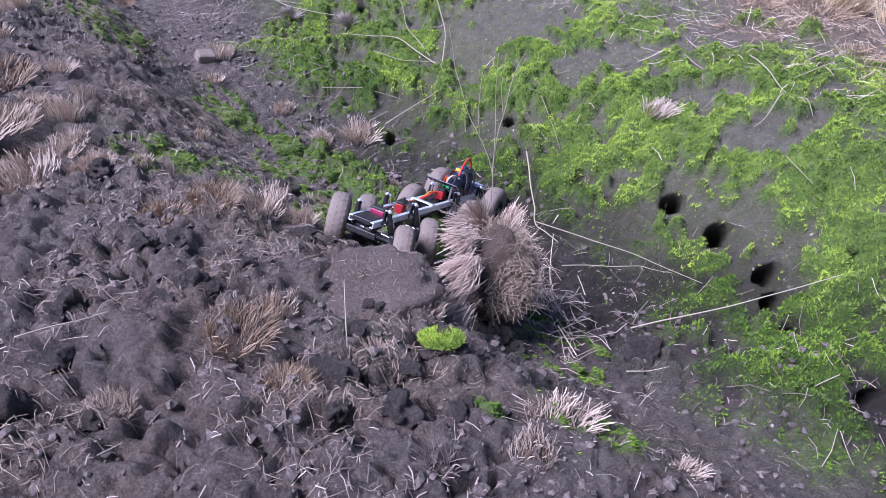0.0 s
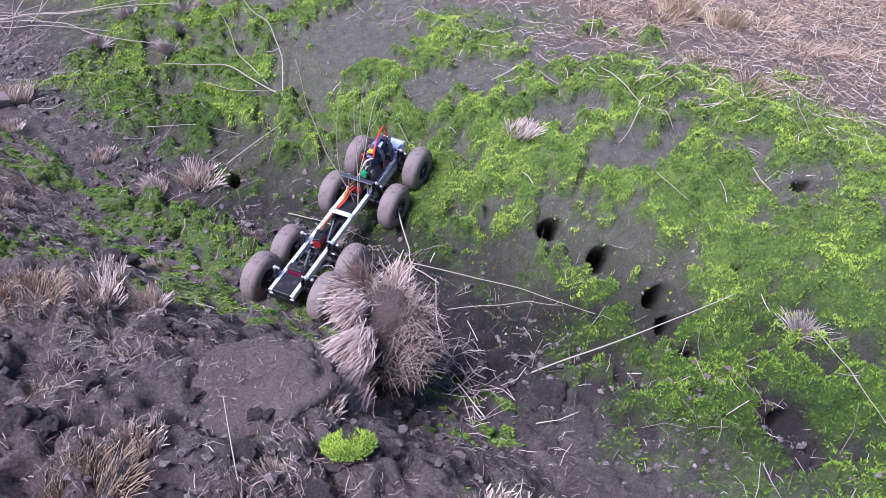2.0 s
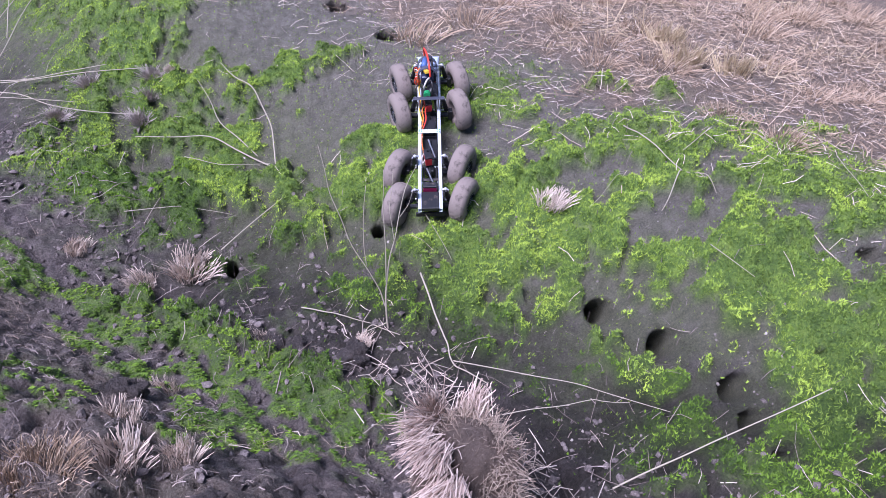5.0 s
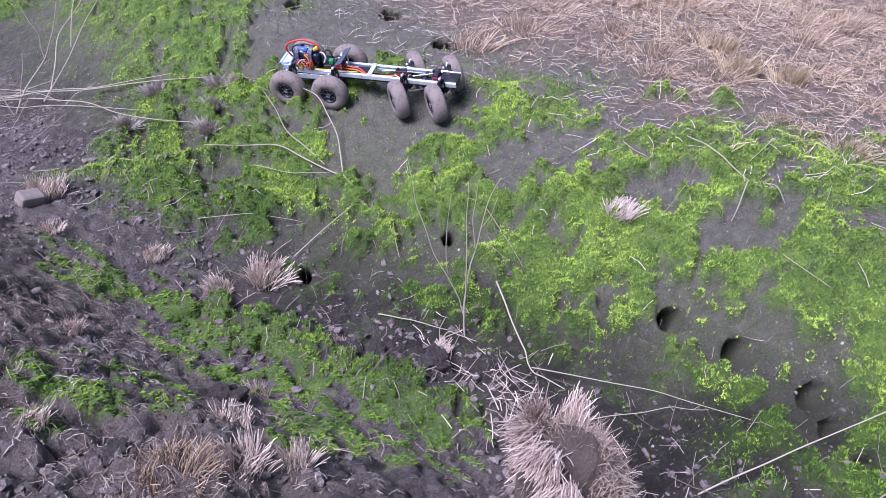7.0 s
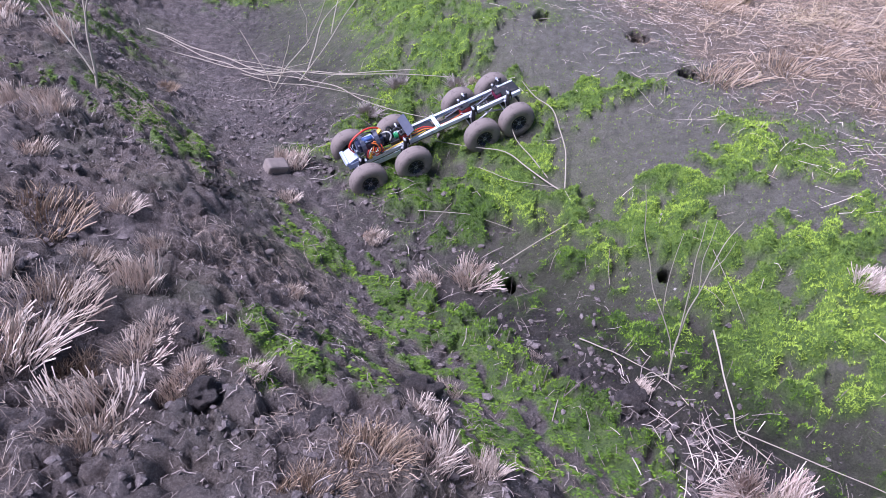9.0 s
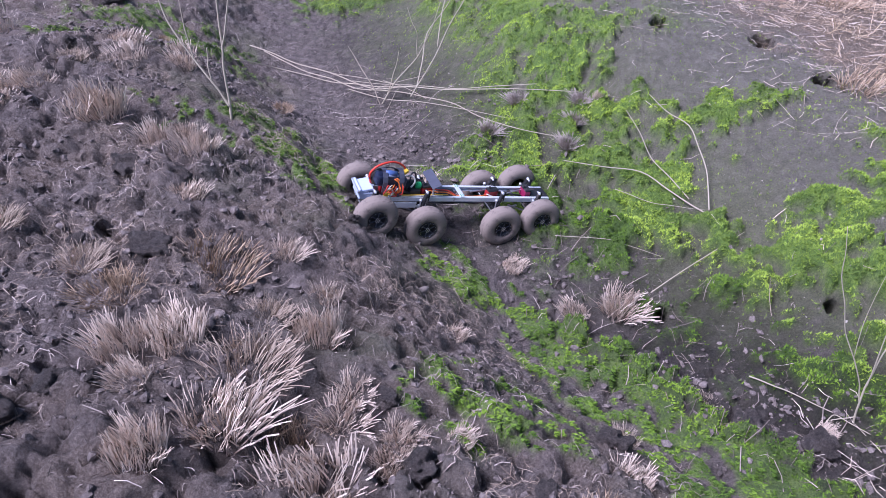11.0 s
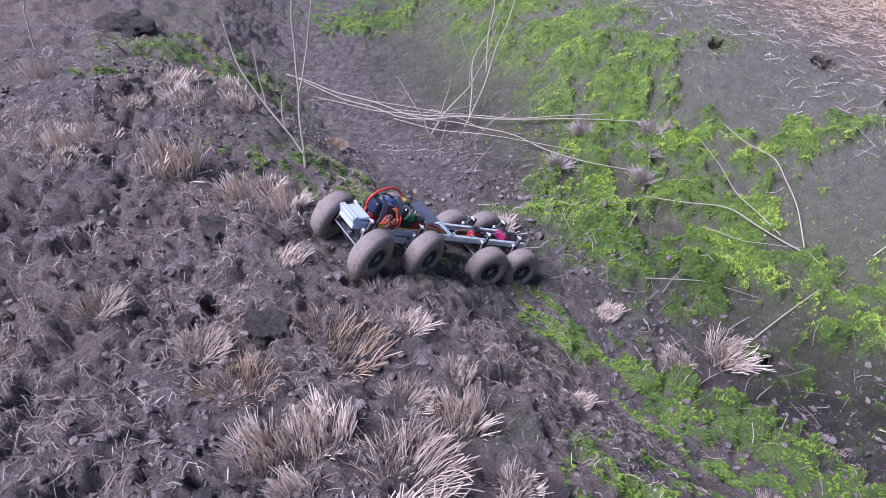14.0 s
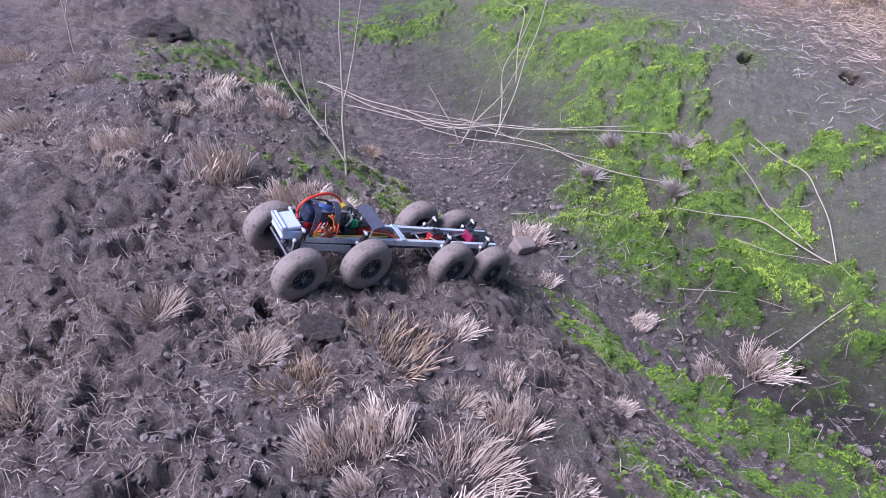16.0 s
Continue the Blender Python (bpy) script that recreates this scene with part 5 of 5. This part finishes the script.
wire([(-0.10, 0.016, 0.050), (-0.12, 0.024, 0.046), (-0.14, 0.022, 0.042), (-0.12, 0.014, 0.040)], 0.0018, M_WIRE_W)
wire([(0.15, -0.02, 0.070), (0.13, -0.026, 0.075), (0.115, -0.014, 0.072)], 0.0026, M_BLACK)
for k in range(7):
    a = 0.9 * k
    wire([(0.262 - 0.008 * k, 0.030, 0.056), (0.266 - 0.009 * k + 0.006 * math.sin(a), 0.043 + 0.004 * math.cos(a), 0.072 + 0.004 * math.sin(2 * a)), (0.256 - 0.008 * k, 0.041, 0.088 + 0.006 * math.cos(a)), (0.246 - 0.007 * k, 0.030, 0.080 + 0.010 * math.sin(a))],
         0.0017, (M_WIRE_R, M_WIRE_W, M_WIRE_O)[k % 3])
wire([(0.175, 0.010, 0.085), (0.168, -0.006, 0.108), (0.152, -0.012, 0.104), (0.146, -0.010, 0.076)], 0.0028, M_BLACK)
smooth(part("capacitor", rod((0.226, 0.014, 0.118), (0.262, 0.010, 0.120), 0.009, 14), M_BLUE_CAP, battery, "blue capacitor can"))
part("battery_tag", box(0.036, 0.030, 0.008, (0.238, 0.006, 0.113), 0.003, (0, -6, 8)), M_BUMPER, battery, "pale blue battery tag")
part("plug", box(0.018, 0.014, 0.010, (0.196, 0.006, 0.122), 0.002, (0, 20, 20)), M_YELLOW, truck, "yellow battery plug")
part("plug", box(0.014, 0.008, 0.014, (0.256, 0.038, 0.060), 0.002), M_YELLOW, truck)
bm = bmesh.new()
for k in range(4):
    rod((0.136 + 0.004 * k, 0.006, 0.074), (0.138 + 0.004 * k, 0.006, 0.074), 0.011, 14, bm)
part("choke_coil", bm, M_GREEN, truck, "green wound coil")
part("receiver", box(0.034, 0.024, 0.016, (0.155, 0.012, 0.058), 0.002), M_BLACK, truck)


# ---- what moves ----
DRIVE = [
    (0, -0.049, 1.907, 0.320, 2.5, 22.6, 61.4),
    (0.5, -0.022, 1.998, 0.302, 4.6, 15.8, 53.7),
    (1, -0.014, 2.003, 0.298, 2.7, 14.7, 49.8),
    (1.5, -0.009, 2.015, 0.291, 10.1, 11.9, 48.8),
    (2, 0.125, 2.163, 0.285, 1.7, -8.5, 54.7),
    (2.5, 0.211, 2.264, 0.304, -3.7, -17.4, 57.6),
    (3, 0.262, 2.350, 0.327, -5.9, -17.3, 54.6),
    (3.5, 0.307, 2.429, 0.356, -0.8, -19.8, 49.7),
    (4, 0.376, 2.519, 0.391, 1.1, -21.9, 49.4),
    (5.25, 0.475, 2.845, 0.465, -8.0, -14.0, 82.0),
    (6.5, 0.333, 3.129, 0.502, -18.2, -3.7, 118.3),
    (7, 0.190, 3.302, 0.497, -17.6, 5.2, 143.4),
    (7.5, 0.034, 3.408, 0.477, -17.4, 12.5, 171.7),
    (8, -0.074, 3.430, 0.456, -14.7, 15.4, 186.2),
    (8.5, -0.233, 3.382, 0.411, -11.1, 20.7, 196.2),
    (9, -0.421, 3.274, 0.344, -12.4, 20.5, 201.4),
    (9.5, -0.578, 3.178, 0.304, -10.0, 17.5, 207.1),
    (10.75, -0.770, 3.030, 0.285, -5.0, -6.0, 204.0),
    (12, -0.954, 2.888, 0.345, -0.7, -27.2, 201.2),
    (12.5, -1.040, 2.877, 0.376, 0.6, -28.8, 202.9),
    (13, -1.139, 2.835, 0.422, 0.9, -25.9, 208.4),
    (14, -1.134, 2.850, 0.413, -6.6, -26.6, 214.9),
    (14.5, -1.139, 2.802, 0.429, -7.6, -24.5, 219.1),
    (15, -1.163, 2.795, 0.441, -3.4, -21.9, 213.8),
    (15.5, -1.259, 2.743, 0.483, -4.5, -21.9, 209.0),
    (16, -1.372, 2.702, 0.523, -6.7, -21.3, 211.8),
]
# seconds, front and rear steering in degrees
STEER = [
    (0, 0, 28), (0.5, 0, 28), (1, 0, 22), (1.5, 12, 2), (2, -4, -4), (2.5, -10, -8), (3, -12, -10), (3.5, -12, -8), (4, 22, -20), (4.6, 24, -20), (6.5, 6, -52),
    (7, 4, -52), (7.2, 4, -34), (7.5, 4, -14), (8, 0, 0), (9.5, 0, 0), (12, 0, 0), (13, 8, 0), (14, 18, -2), (14.5, 6, 4), (15, 2, 18), (15.5, 12, 8), (16, 10, 8),
]


def motions():
    rows = np.array(DRIVE)
    rows[:, 6] = np.degrees(np.unwrap(np.radians(rows[:, 6])))
    walk(truck, [(t, pose(x, y, z, rx, ry, rz)) for t, x, y, z, rx, ry, rz in rows.tolist()])
    steer = np.array(STEER)
    times = np.linspace(0, 16, 129)
    way = np.array([np.interp(times, rows[:, 0], rows[:, k]) for k in range(1, 7)]).T
    ahead = np.array([(pose(0, 0, 0, *r[3:]).to_3x3() @ Vector((1, 0, 0)))[:] for r in way.tolist()])
    step = np.r_[0, (np.diff(way[:, :3], axis=0) * ahead[1:]).sum(1)]
    roll = np.degrees(np.cumsum(step) / TYRE_R)
    for w, n, side in wheels:
        out = []
        angle = np.interp(times, steer[:, 0], steer[:, 1 if n < 2 else 2])
        here = np.array([(pose(*r) @ Vector((AXLES[n], TYRE_Y * side, 0)))[:] for r in way.tolist()])
        gap = here[:, 2] - TYRE_R - height(here[:, 0], here[:, 1]) - 0.004
        lift = np.convolve(np.pad(np.clip(-gap, -0.016, 0.022), 4, "edge"), np.ones(9) / 9, "valid")
        for t, a, spin, up in zip(times.tolist(), angle.tolist(), roll.tolist(), lift.tolist()):
            out.append((t, pose(AXLES[n], TYRE_Y * side, up, 0, spin, a)))
        walk(w, out)


motions()
